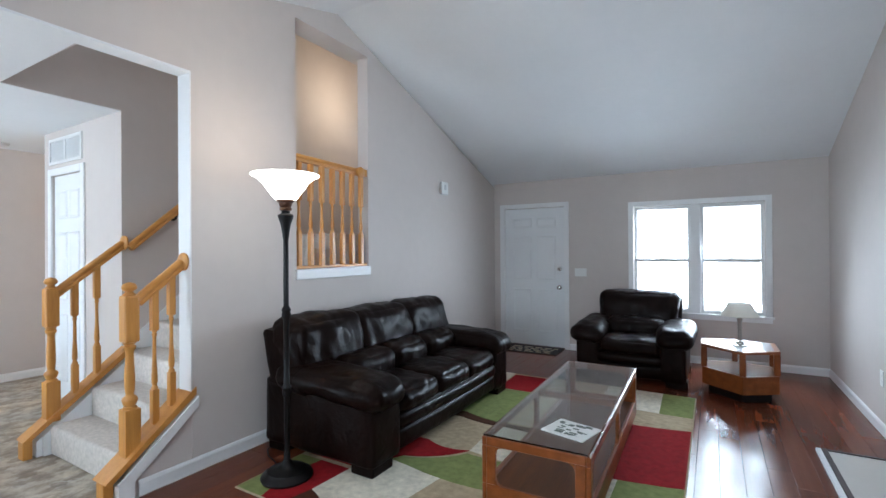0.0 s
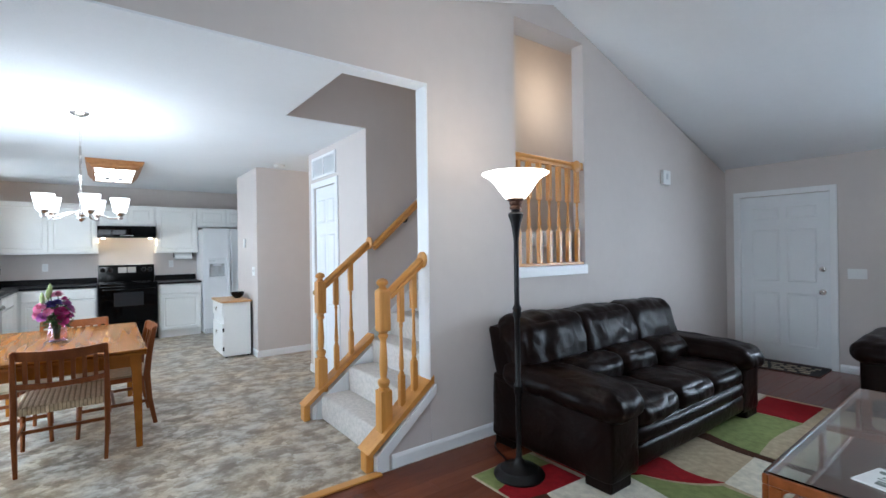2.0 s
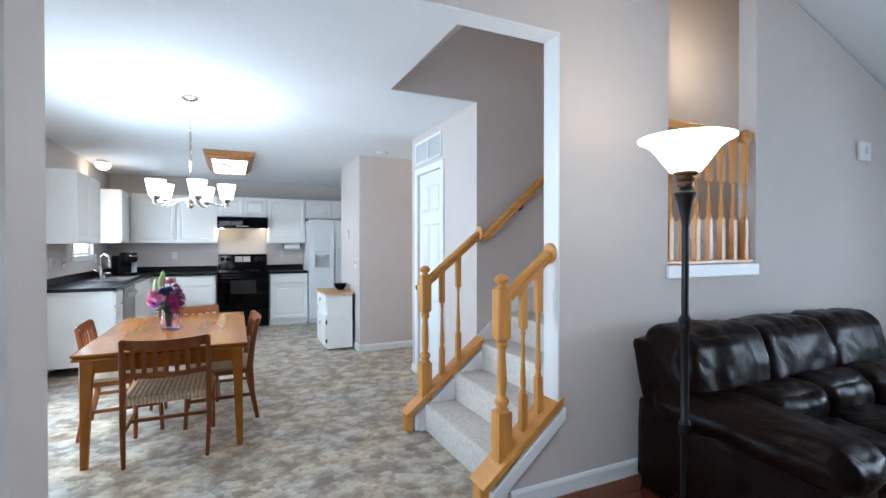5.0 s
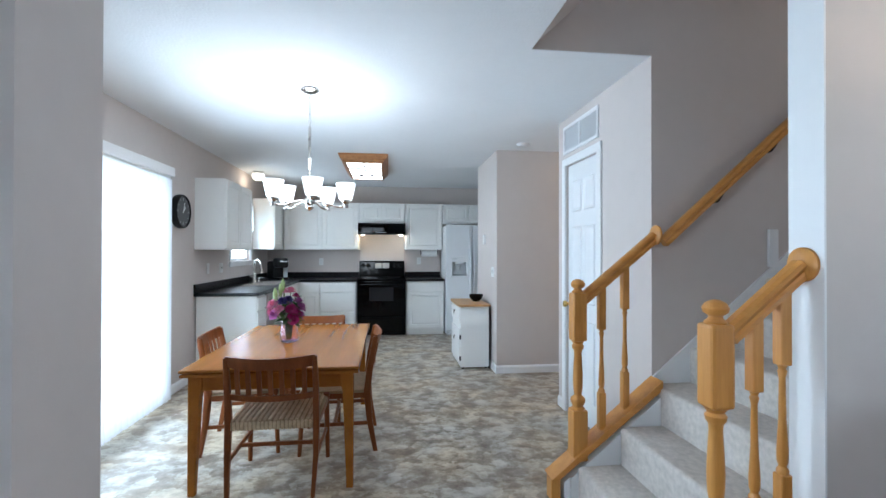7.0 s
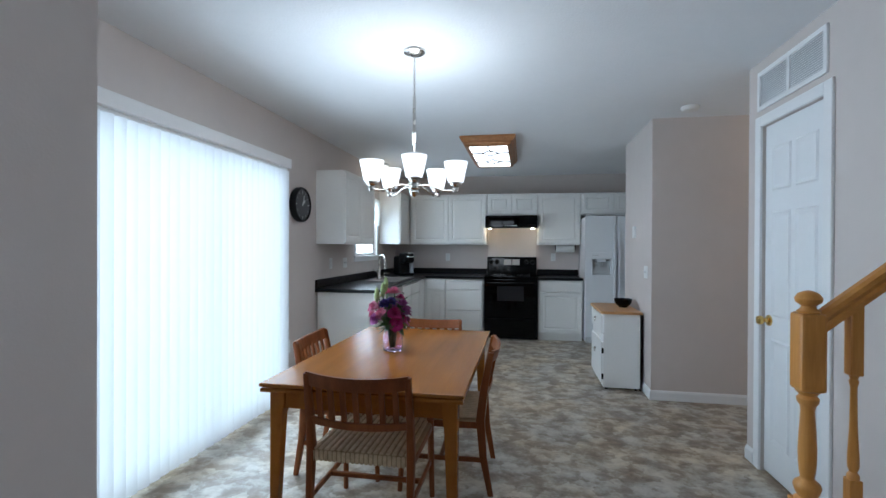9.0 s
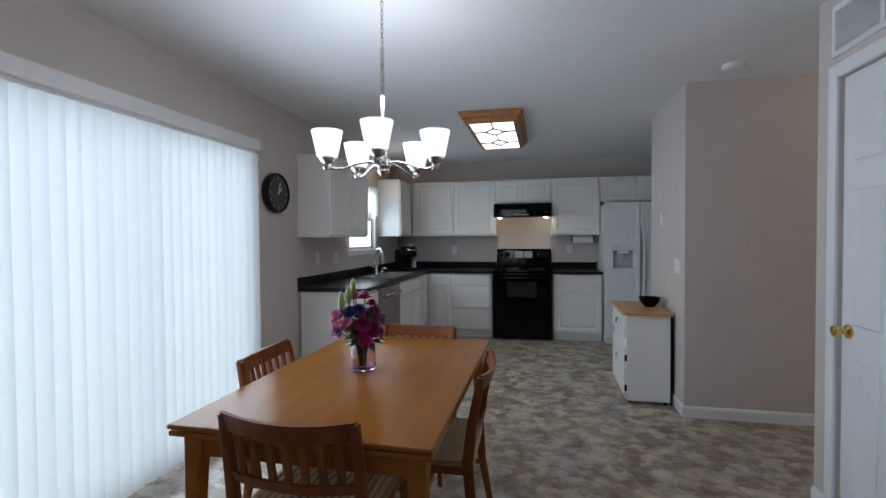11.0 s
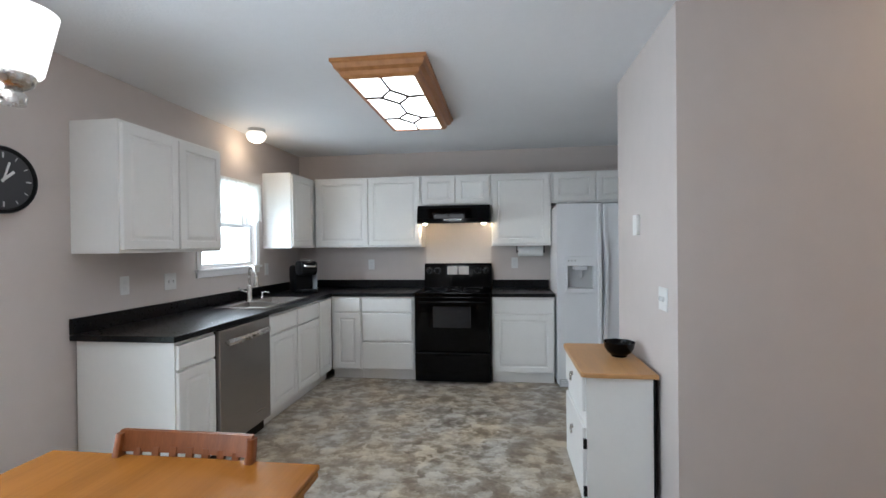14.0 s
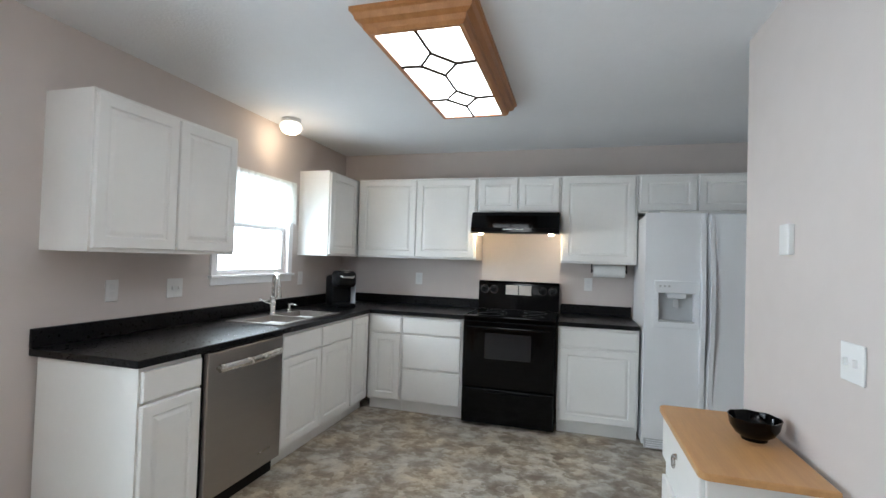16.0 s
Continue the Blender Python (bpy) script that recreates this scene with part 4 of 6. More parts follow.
for k in range(26):
    x, y = rnd.uniform(-0.10, 0.06), rnd.uniform(-0.08, 0.07)
    part("printed_block", box(x, y, 0.006, x + rnd.uniform(0.015, 0.045), y + rnd.uniform(0.006, 0.022), 0.0065), INK, mag)

# ---- end table and table lamp ----
et = thing("end_table", (0.62, 4.96, 0.0), 0, "angular cherry wood end table with inset top and shelf", "end table")
hexa = [(-0.30, -0.06), (0.02, -0.34), (0.30, -0.16), (0.30, 0.24), (-0.02, 0.32), (-0.30, 0.24)]


def hex_ring(k):
    return [(x * k, y * k) for x, y in hexa]


part("top", prism(hexa, "z", 0.425, 0.45), CHERRY, et)
# the window's reflection on this glass is put into the inset's pale colour
part("top_inset", prism(hex_ring(0.86), "z", 0.45, 0.453), mat("table_glass_reflection", (0.52, 0.51, 0.51), 0.08), et, "glossy inset, pale with the window's reflection")
part("lower_box", prism(hex_ring(0.97), "z", 0.08, 0.235), CHERRY, et)
part("shelf_inset", prism(hex_ring(0.88), "z", 0.235, 0.239), mat("smoked_shelf_glass", (0.24, 0.17, 0.13), 0.1), et)
for x, y in hexa:
    part("post", box(x * 0.92 - 0.024, y * 0.92 - 0.024, 0.239, x * 0.92 + 0.024, y * 0.92 + 0.024, 0.425, 0.006, 1), CHERRY, et)
part("plinth", prism(hex_ring(0.80), "z", 0.0, 0.08), BLACKPLASTIC, et)
SHADECLOTH = mat("cream_shade_cloth", (0.75, 0.71, 0.64), 0.9, var=0.08, scale=30)
nt = SHADECLOTH.node_tree
tr = nt.nodes.new("ShaderNodeBsdfTranslucent")
tr.inputs[0].default_value = (0.82, 0.80, 0.76, 1)
mx = nt.nodes.new("ShaderNodeMixShader")
mx.inputs[0].default_value = 0.5
nt.links.new(nt.nodes["Principled BSDF"].outputs[0], mx.inputs[1])
nt.links.new(tr.outputs[0], mx.inputs[2])
nt.links.new(mx.outputs[0], nt.nodes["Material Output"].inputs[0])
tl = thing("table_lamp", (0.63, 4.92, 0.453), 0, "slim dark table lamp with pleated cream shade, unlit", "table lamp")
part("base", lathe([(0, 0), (0.06, 0), (0.06, 0.012), (0.035, 0.02), (0.035, 0.035), (0.02, 0.045), (0, 0.045)], seg=28), CHROME, tl, "clear and steel foot", True)
part("stem", lathe([(0.017, 0.04), (0.016, 0.22), (0.022, 0.24), (0.022, 0.25), (0.01, 0.26), (0.01, 0.30)], seg=18), STEEL, tl, smooth=True)
part("shade", lathe([(0.085, 0.39), (0.088, 0.39), (0.152, 0.275), (0.149, 0.275), (0.085, 0.388)], seg=40), SHADECLOTH, tl, "pleated cream shade")

# ---- rug, door mat, hearth ----
RUGC = {"tan": (0.45, 0.36, 0.24), "cream": (0.66, 0.61, 0.50), "red": (0.27, 0.012, 0.016), "green": (0.23, 0.26, 0.095), "brown": (0.07, 0.03, 0.018)}
RUGM = {k: mat("rug_" + k, c, 0.95, var=0.28, scale=25, bump=0.8, bump_scale=230, spec=0.08) for k, c in RUGC.items()}
RX0, RX1, RY0, RY1 = -1.93, 0.29, 1.575, 4.60
rug = thing("area_rug", (-0.8, 3.1, 0.0), 0, "patterned area rug of red, green, tan and cream blocks", "rug", local=False)
part("backing", box(RX0, RY0, 0.0, RX1, RY1, 0.008, 0.003, 1), RUGM["tan"], rug)


def blob(points, sharp=0.0, n=10):
    """A closed outline; each corner point may bend its next side: (x, y, bend)."""
    out = []
    for i, (x, y, b) in enumerate(points):
        x2, y2, _ = points[(i + 1) % len(points)]
        dx, dy = x2 - x, y2 - y
        steps = n if b else 1
        for k in range(steps):
            t = k / steps
            q = 4 * t * (1 - t) * b
            out.append((x + dx * t - dy * q, y + dy * t + dx * q))
    return out


def rug_patch(color, points, lift):
    part("color_block", prism(blob(points), "z", 0.008, 0.010 + lift * 0.0006), RUGM[color], rug)


# blocks in rows across the rug: (color, corner points with the bend of the side that follows)
rug_patch("green", [(-1.92, 1.585, 0), (-1.71, 1.585, 0.06), (-1.74, 2.06, 0), (-1.92, 2.06, 0)], 1)
rug_patch("red", [(-1.71, 1.585, 0), (-1.56, 1.585, 0.02), (-1.52, 1.77, 0.03), (-1.49, 2.06, 0), (-1.74, 2.06, -0.06)], 2)
rug_patch("brown", [(-1.56, 1.585, 0), (-1.22, 1.585, -0.06), (-1.52, 1.77, -0.02)], 3)
rug_patch("cream", [(-1.52, 1.77, 0.06), (-1.22, 1.585, 0), (-1.06, 1.74, 0.03), (-1.00, 1.96, 0), (-0.96, 2.23, 0.04), (-1.33, 2.31, 0), (-1.50, 2.10, 0)], 4)
rug_patch("tan", [(-1.22, 1.585, 0), (-0.66, 1.585, 0), (-0.66, 2.24, 0.03), (-0.96, 2.23, 0), (-1.00, 1.96, 0)], 2)
rug_patch("green", [(-1.36, 2.29, 0), (-0.96, 2.23, -0.03), (-0.66, 2.24, 0), (-0.64, 2.60, 0.03), (-0.97, 2.60, 0.10), (-1.32, 2.36, 0)], 5)
rug_patch("red", [(-1.92, 2.10, 0), (-1.50, 2.10, 0), (-1.32, 2.38, -0.10), (-0.98, 2.65, 0.14), (-1.31, 2.67, 0), (-1.92, 2.67, 0)], 3)
rug_patch("cream", [(-0.98, 2.65, 0), (-0.64, 2.60, 0), (-0.62, 3.16, 0), (-1.00, 3.13, 0)], 2)
rug_patch("brown", [(-1.92, 3.18, 0), (-1.31, 3.18, -0.04), (-1.00, 3.13, 0), (-0.58, 3.10, 0), (-0.58, 3.20, 0.03), (-1.00, 3.20, 0.05), (-1.33, 3.29, 0), (-1.92, 3.30, 0)], 4)
rug_patch("green", [(-1.92, 3.30, 0), (-1.33, 3.29, -0.04), (-1.00, 3.21, 0), (-1.03, 3.47, 0.03), (-0.99, 4.03, 0), (-1.92, 4.03, 0)], 3)
rug_patch("tan", [(-1.00, 3.21, 0), (-0.56, 3.20, 0), (-0.56, 4.03, 0), (-0.99, 4.03, -0.03), (-1.03, 3.47, 0)], 2)
rug_patch("red", [(-1.38, 4.05, 0), (-1.00, 4.05, 0), (-1.00, 4.55, 0), (-1.40, 4.55, 0)], 2)
rug_patch("cream", [(-1.92, 4.05, 0), (-1.40, 4.05, 0), (-1.42, 4.59, 0), (-1.92, 4.59, 0)], 1)
rug_patch("green", [(0.04, 4.02, 0), (0.28, 4.02, 0), (0.28, 4.59, 0), (0.02, 4.59, 0)], 1)
rug_patch("cream", [(-0.45, 4.05, 0), (0.04, 4.02, 0), (0.02, 4.59, 0), (-0.45, 4.59, 0)], 2)
rug_patch("tan", [(-0.50, 3.68, 0.05), (0.28, 3.72, 0), (0.28, 4.01, 0), (-0.50, 4.02, 0)], 1)
rug_patch("red", [(-0.50, 2.72, -0.05), (0.28, 2.80, 0), (0.28, 3.72, 0.05), (-0.50, 3.68, 0)], 3)
rug_patch("green", [(-0.06, 2.20, 0), (0.28, 2.20, 0), (0.28, 2.79, 0.03), (-0.06, 2.74, 0)], 2)
rug_patch("cream", [(-0.50, 2.20, 0), (-0.06, 2.20, 0), (-0.06, 2.74, 0.02), (-0.50, 2.70, 0)], 1)
rug_patch("cream", [(-0.20, 1.585, 0), (0.28, 1.585, 0), (0.28, 2.18, 0), (-0.20, 2.18, 0)], 1)

dm = thing("door_mat", (-1.66, 5.84, 0.0), 2, "black door mat with tan printed bars by the entry", "door mat")
part("base", box(-0.36, -0.21, 0, 0.36, 0.21, 0.010, 0.003, 1), mat("black_mat", (0.02, 0.02, 0.02), 0.95, var=0.3, scale=60, bump=0.8, bump_scale=300), dm)
MATTAN = mat("tan_mat_print", (0.42, 0.36, 0.26), 0.95, var=0.2, scale=60)
rnd = random.Random(11)
for r in range(4):
    x = -0.31
    while x < 0.28:
        w = rnd.uniform(0.04, 0.12)
        part("print_bar", box(x, -0.16 + r * 0.085, 0.010, min(x + w, 0.31), -0.115 + r * 0.085, 0.0115), MATTAN, dm)
        x += w + 0.035

hearth = thing("hearth", (1.23, 3.0, 0.0), 0, "low pale tiled hearth with a white and brown edge strip", "hearth", local=False)
part("slab", box(1.06, 1.9, 0.0, X_E - 0.014, 3.77, 0.02), mat("hearth_tile", (0.55, 0.52, 0.48), 0.5, var=0.06, scale=4), hearth)
part("edge_strip", box(1.03, 1.9, 0.0, 1.058, 3.80, 0.028, 0.003, 1), SEAM, hearth, "brown edge strip")
part("edge_strip", box(1.00, 1.9, 0.0, 1.028, 3.80, 0.024, 0.003, 1), WHITE, hearth, "white edge strip")
part("edge_strip", box(1.06, 3.772, 0.0, X_E - 0.014, 3.795, 0.026, 0.003, 1), SEAM, hearth)

# ---- dining room ----
TBL_X0, TBL_X1, TBL_Y0, TBL_Y1, TBL_Z = -5.18, -3.655, -0.87, 0.08, 0.69
tbl = thing("dining_table", ((TBL_X0 + TBL_X1) / 2, (TBL_Y0 + TBL_Y1) / 2, 0), 0, "teak draw-leaf dining table with tapered legs", "dining table", local=False)
part("tabletop", box(TBL_X0, TBL_Y0, TBL_Z - 0.018, TBL_X1, TBL_Y1, TBL_Z, 0.006, 2), TEAKX, tbl)
part("draw_leaf", box(TBL_X0 + 0.004, TBL_Y0 + 0.004, TBL_Z - 0.042, TBL_X1 - 0.004, TBL_Y1 - 0.004, TBL_Z - 0.023, 0.005, 2), TEAKX, tbl)
for a, b, c, d in ((TBL_X0 + 0.06, TBL_Y0 + 0.055, TBL_X1 - 0.06, TBL_Y0 + 0.075), (TBL_X0 + 0.06, TBL_Y1 - 0.075, TBL_X1 - 0.06, TBL_Y1 - 0.055), (TBL_X0 + 0.055, TBL_Y0 + 0.06, TBL_X0 + 0.075, TBL_Y1 - 0.06), (TBL_X1 - 0.075, TBL_Y0 + 0.06, TBL_X1 - 0.055, TBL_Y1 - 0.06)):
    part("apron", box(a, b, TBL_Z - 0.125, c, d, TBL_Z - 0.042), TEAKX, tbl)
for x in (TBL_X0 + 0.075, TBL_X1 - 0.075):
    for y in (TBL_Y0 + 0.07, TBL_Y1 - 0.07):
        bm = bmesh.new()
        sx, sy = (1 if x > -4.4 else -1), (1 if y > -0.4 else -1)
        vs = []
        for z, k in ((0.0, 0.019), (TBL_Z - 0.16, 0.030), (TBL_Z - 0.10, 0.036), (TBL_Z - 0.042, 0.036)):
            ox, oy = sx * (0.036 - k), sy * (0.036 - k)
            vs.append([bm.verts.new((x + ox + p * k, y + oy + q * k, z)) for p, q in ((-1, -1), (1, -1), (1, 1), (-1, 1))])
        for u, v in zip(vs, vs[1:]):
            for i in range(4):
                bm.faces.new((u[i], u[(i + 1) % 4], v[(i + 1) % 4], v[i]))
        bm.faces.new(vs[0])
        bm.faces.new(vs[-1])
        bmesh.ops.recalc_face_normals(bm, faces=bm.faces[:])
        bmesh.ops.bevel(bm, geom=[e for e in bm.edges if abs(e.verts[0].co.z - e.verts[1].co.z) > 0.02], offset=0.006, segments=2, profile=0.5, affect="EDGES")
        part("leg", bm, TEAKX, tbl)

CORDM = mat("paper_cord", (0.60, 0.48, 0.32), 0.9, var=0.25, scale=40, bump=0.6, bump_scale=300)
# darker copy of the cord: shade between the strands put into its colour
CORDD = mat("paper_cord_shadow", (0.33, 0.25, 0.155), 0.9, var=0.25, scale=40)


def dining_chair():
    """Faces +y; its back is at -y. Seat 0.42 m high, back 0.80 m."""
    ob = thing("dining_chair", (0, 0, 0), 0, "teak dining chair with slatted back and woven cord seat", "chair", "chairs round the dining table")
    hw, d0, d1, sh = 0.232, -0.21, 0.21, 0.42
    for s in (-1, 1):
        # rear leg and back post in one curve
        pts = [(s * (hw - 0.01), d0 - 0.055, 0.0), (s * hw, d0 - 0.015, 0.22), (s * hw, d0, sh), (s * hw, d0 - 0.018, 0.58), (s * (hw - 0.002), d0 - 0.055, 0.785)]
        bm = bmesh.new()
        rings = []
        for (x, y, z), k in zip(pts, (0.013, 0.017, 0.020, 0.018, 0.014)):
            rings.append([bm.verts.new((x + p * k * 0.85, y + q * k * 1.15, z)) for p, q in ((-1, -1), (1, -1), (1, 1), (-1, 1))])
        for u, v in zip(rings, rings[1:]):
            for i in range(4):
                bm.faces.new((u[i], u[(i + 1) % 4], v[(i + 1) % 4], v[i]))
        bm.faces.new(rings[0])
        bm.faces.new(rings[-1])
        bmesh.ops.recalc_face_normals(bm, faces=bm.faces[:])
        bmesh.ops.bevel(bm, geom=[e for e in bm.edges if abs(e.verts[0].co.z - e.verts[1].co.z) > 0.05], offset=0.006, segments=2, profile=0.5, affect="EDGES")
        part("back_leg", bm, TEAK, ob, smooth=True)
        part("front_leg", rod((s * (hw + 0.008), d1 + 0.012, 0.0), (s * hw, d1 - 0.012, sh + 0.012), 0.013, 12, None, 0.019), TEAK, ob, smooth=True)
        part("stretcher", box(s * hw - 0.008, d0 - 0.01, 0.185, s * hw + 0.008, d1, 0.21, 0.003, 1), TEAK, ob)
        part("seat_rail", box(s * hw - 0.014, d0, sh - 0.05, s * hw + 0.014, d1, sh - 0.012, 0.006, 2), TEAK, ob)
    part("stretcher", box(-hw, -0.01, 0.185, hw, 0.012, 0.207, 0.003, 1), TEAK, ob)
    for z0, z1, lean0, bow in ((0.545, 0.58, -0.014, 0.028), (0.725, 0.79, -0.044, 0.034)):
        bm = bmesh.new()
        n, ring = 10, []
        for i in range(n + 1):
            u = -1 + 2 * i / n
            yb = d0 + lean0 - bow * (1 - u * u)
            sag = -0.012 * (1 - u * u) if z0 < 0.6 else -0.014 * (1 - u * u) + 0.004
            lean = -(z1 - z0) * 0.25
            ring.append([bm.verts.new((u * hw, yb + q + (lean if top else 0), (z1 if top else z0) + sag)) for q, top in ((-0.008, 0), (0.008, 0), (0.008, 1), (-0.008, 1))])
        for u, v in zip(ring, ring[1:]):
            for i in range(4):
                bm.faces.new((u[i], u[(i + 1) % 4], v[(i + 1) % 4], v[i]))
        bm.faces.new(ring[0])
        bm.faces.new(ring[-1])
        bmesh.ops.recalc_face_normals(bm, faces=bm.faces[:])
        part("top_rail" if z0 > 0.6 else "lower_rail", bm, TEAK, ob)
    for i in range(7):
        u = -0.75 + 1.5 * i / 6
        y0, y1 = d0 - 0.018 - 0.028 * (1 - u * u), d0 - 0.044 - 0.034 * (1 - u * u)
        bm = prism([(y0 - 0.006, 0.57), (y0 + 0.006, 0.57), (y1 + 0.006, 0.735), (y1 - 0.006, 0.735)], "x", u * hw - 0.012, u * hw + 0.012)
        part("slat", bm, TEAK, ob)
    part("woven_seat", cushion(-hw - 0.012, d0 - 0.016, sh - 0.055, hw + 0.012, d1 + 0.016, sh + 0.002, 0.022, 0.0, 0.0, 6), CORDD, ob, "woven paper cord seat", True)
    n = 16
    for i in range(n):
        x = -hw + 0.004 + (2 * hw - 0.008) * (i + 0.5) / n
        part("cord_strand", box(x - 0.0105, d0 - 0.012, sh - 0.003, x + 0.0105, d1 + 0.012, sh + 0.006, 0.004, 1), CORDM, ob)
    for i in range(22):
        x = -hw + (2 * hw) * (i + 0.5) / 22
        part("cord_loop", box(x - 0.0085, d0 - 0.019, sh - 0.052, x + 0.0085, d0 - 0.012, sh - 0.002, 0.003, 1), CORDM, ob)
        part("cord_loop", box(x - 0.0085, d1 + 0.012, sh - 0.052, x + 0.0085, d1 + 0.019, sh - 0.002, 0.003, 1), CORDM, ob)
    return ob


chair = dining_chair()
chair.scale = (1, 1, 0.97)
chair.matrix_basis = pose(-3.885, -0.385, 0, 0, 0, 90) @ Matrix.Diagonal((1, 1, 0.97, 1))
copy_thing(chair, pose(-4.38, -0.115, 0, 0, 0, 180 + 2))
copy_thing(chair, pose(-4.43, -0.715, 0, 0, 0, 4))
copy_thing(chair, pose(-4.91, -0.375, 0, 0, 0, -90))

# ---- vase of flowers ----
vase = thing("flower_vase", (-4.415, -0.452, TBL_Z), 0, "glass vase holding pink and purple flowers on the table", "vase")
vase.scale = (0.95, 0.95, 1.0)
part("glass_body", lathe([(0, 0.004), (0.050, 0.0), (0.062, 0.006), (0.066, 0.03), (0.062, 0.08), (0.054, 0.125), (0.058, 0.15), (0.054, 0.15), (0.050, 0.125), (0.057, 0.08), (0.061, 0.03), (0.056, 0.012), (0, 0.012)], seg=28), glass("pink_tinted_glass", (0.93, 0.76, 0.92)), vase, "pink tinted clear glass", True)
STEM = mat("flower_stem", (0.06, 0.13, 0.03), 0.6, var=0.3, scale=30)
LEAF = mat("flower_leaf", (0.028, 0.085, 0.02), 0.5, var=0.4, scale=30)
PETALS = [mat("petal_" + n, c, 0.6, var=0.25, scale=60) for n, c in (("magenta", (0.42, 0.015, 0.17)), ("pink", (0.66, 0.21, 0.34)), ("lilac", (0.40, 0.10, 0.34)), ("violet", (0.045, 0.025, 0.20)), ("white", (0.66, 0.62, 0.42)))]
rnd = random.Random(5)
heads = []


def flower(center, size, material, layers=4):
    bm = bmesh.new()
    c = Vector(center)
    up = (c - Vector((0, 0, 0.12))).normalized()
    q = up.to_track_quat("Z", "Y").to_matrix().to_4x4()
    for layer in range(layers):
        tilt = 80 - layer * 20
        n = 9 - layer
        for k in range(n):
            a = 360 * (k + 0.5 * layer) / n + rnd.uniform(-8, 8)
            m = Matrix.Translation(c) @ q @ pose(0, 0, layer * size * 0.10, 0, 0, a) @ pose(0, 0, 0, 90 - tilt + rnd.uniform(-10, 10), 0, 0)
            ln = size * (1.0 - 0.14 * layer)
            w = ln * 0.42
            vs = [bm.verts.new(m @ Vector(p)) for p in ((-w * 0.25, 0, 0), (w * 0.25, 0, 0), (w, ln * 0.6, ln * 0.12), (w * 0.45, ln, ln * 0.02), (-w * 0.45, ln, ln * 0.02), (-w, ln * 0.6, ln * 0.12), (0, ln * 0.55, -ln * 0.02))]
            for f in ((0, 1, 6), (1, 2, 6), (2, 3, 6), (3, 4, 6), (4, 5, 6), (5, 0, 6)):
                bm.faces.new([vs[i] for i in f])
    f = part("flower", bm, material, vase)
    heads.append(c)
    return f


# blooms: across, out, height, size, color
spots = [(-0.105, 0.0, 0.265, 0.048, 1), (-0.11, 0.03, 0.20, 0.042, 2), (-0.085, 0.05, 0.235, 0.04, 1),
         (0.0, 0.065, 0.225, 0.052, 0), (0.005, 0.075, 0.165, 0.046, 0), (0.045, 0.06, 0.195, 0.04, 0),
         (0.07, 0.03, 0.27, 0.05, 2), (0.105, 0.015, 0.23, 0.046, 2), (0.06, 0.06, 0.235, 0.04, 2), (0.085, 0.04, 0.18, 0.042, 2),
         (0.03, 0.0, 0.345, 0.046, 1), (-0.01, -0.02, 0.345, 0.042, 1), (0.06, 0.02, 0.315, 0.036, 0), (-0.08, 0.0, 0.325, 0.03, 4),
         (-0.015, 0.045, 0.295, 0.042, 3), (-0.055, 0.04, 0.285, 0.04, 3),
         (0.05, -0.08, 0.24, 0.046, 2), (-0.05, -0.08, 0.26, 0.046, 0), (0.0, -0.09, 0.19, 0.046, 2), (0.08, -0.06, 0.20, 0.044, 0), (-0.085, -0.05, 0.21, 0.044, 1)]
for across, out, z, size, k in spots:
    flower((out * 0.75 - across * 0.66 + 0.012, out * 0.66 + across * 0.75 - 0.016, z), size * rnd.uniform(0.92, 1.05), PETALS[k])
for c in list(heads):
    part("stem", tube([(c.x * 0.15, c.y * 0.15, 0.02), (c.x * 0.3, c.y * 0.3, 0.14), tuple(c)], 0.003, 6), STEM, vase)
for k in range(70):
    a, r = rnd.uniform(0, 6.28), rnd.uniform(0.04, 0.095)
    z = rnd.uniform(0.13, 0.28)
    m = pose(math.cos(a) * r * 0.5, math.sin(a) * r * 0.5, z, 0, 0, math.degrees(a) - 90) @ pose(0, 0, 0, rnd.uniform(-25, 45), rnd.uniform(-20, 20), 0)
    ln, w = rnd.uniform(0.055, 0.095), rnd.uniform(0.015, 0.026)
    bm = bmesh.new()
    vs = [bm.verts.new(m @ Vector(p)) for p in ((0, 0, 0), (w, ln * 0.45, 0.004), (0, ln, -0.008), (-w, ln * 0.45, 0.004), (0, ln * 0.5, -0.003))]
    for f in ((0, 1, 4), (1, 2, 4), (2, 3, 4), (3, 0, 4)):
        bm.faces.new([vs[i] for i in f])
    part("leaf", bm, LEAF, vase)
LILY = mat("lily_bud", (0.30, 0.38, 0.15), 0.55, var=0.25, scale=40)
for k, (x, y, z) in enumerate(((0.03, -0.04, 0.42), (0.06, -0.05, 0.39), (0.075, -0.085, 0.36))):
    part("bud", lathe([(0, 0), (0.010, 0.015), (0.017, 0.045), (0.013, 0.075), (0.005, 0.095), (0, 0.098)], seg=10, at=(x, y, z - 0.07)), LILY, vase, smooth=True)
    part("stem", tube([(0, 0, 0.05), (x * 0.6, y * 0.6, 0.2), (x, y, z - 0.05)], 0.003, 6), STEM, vase)

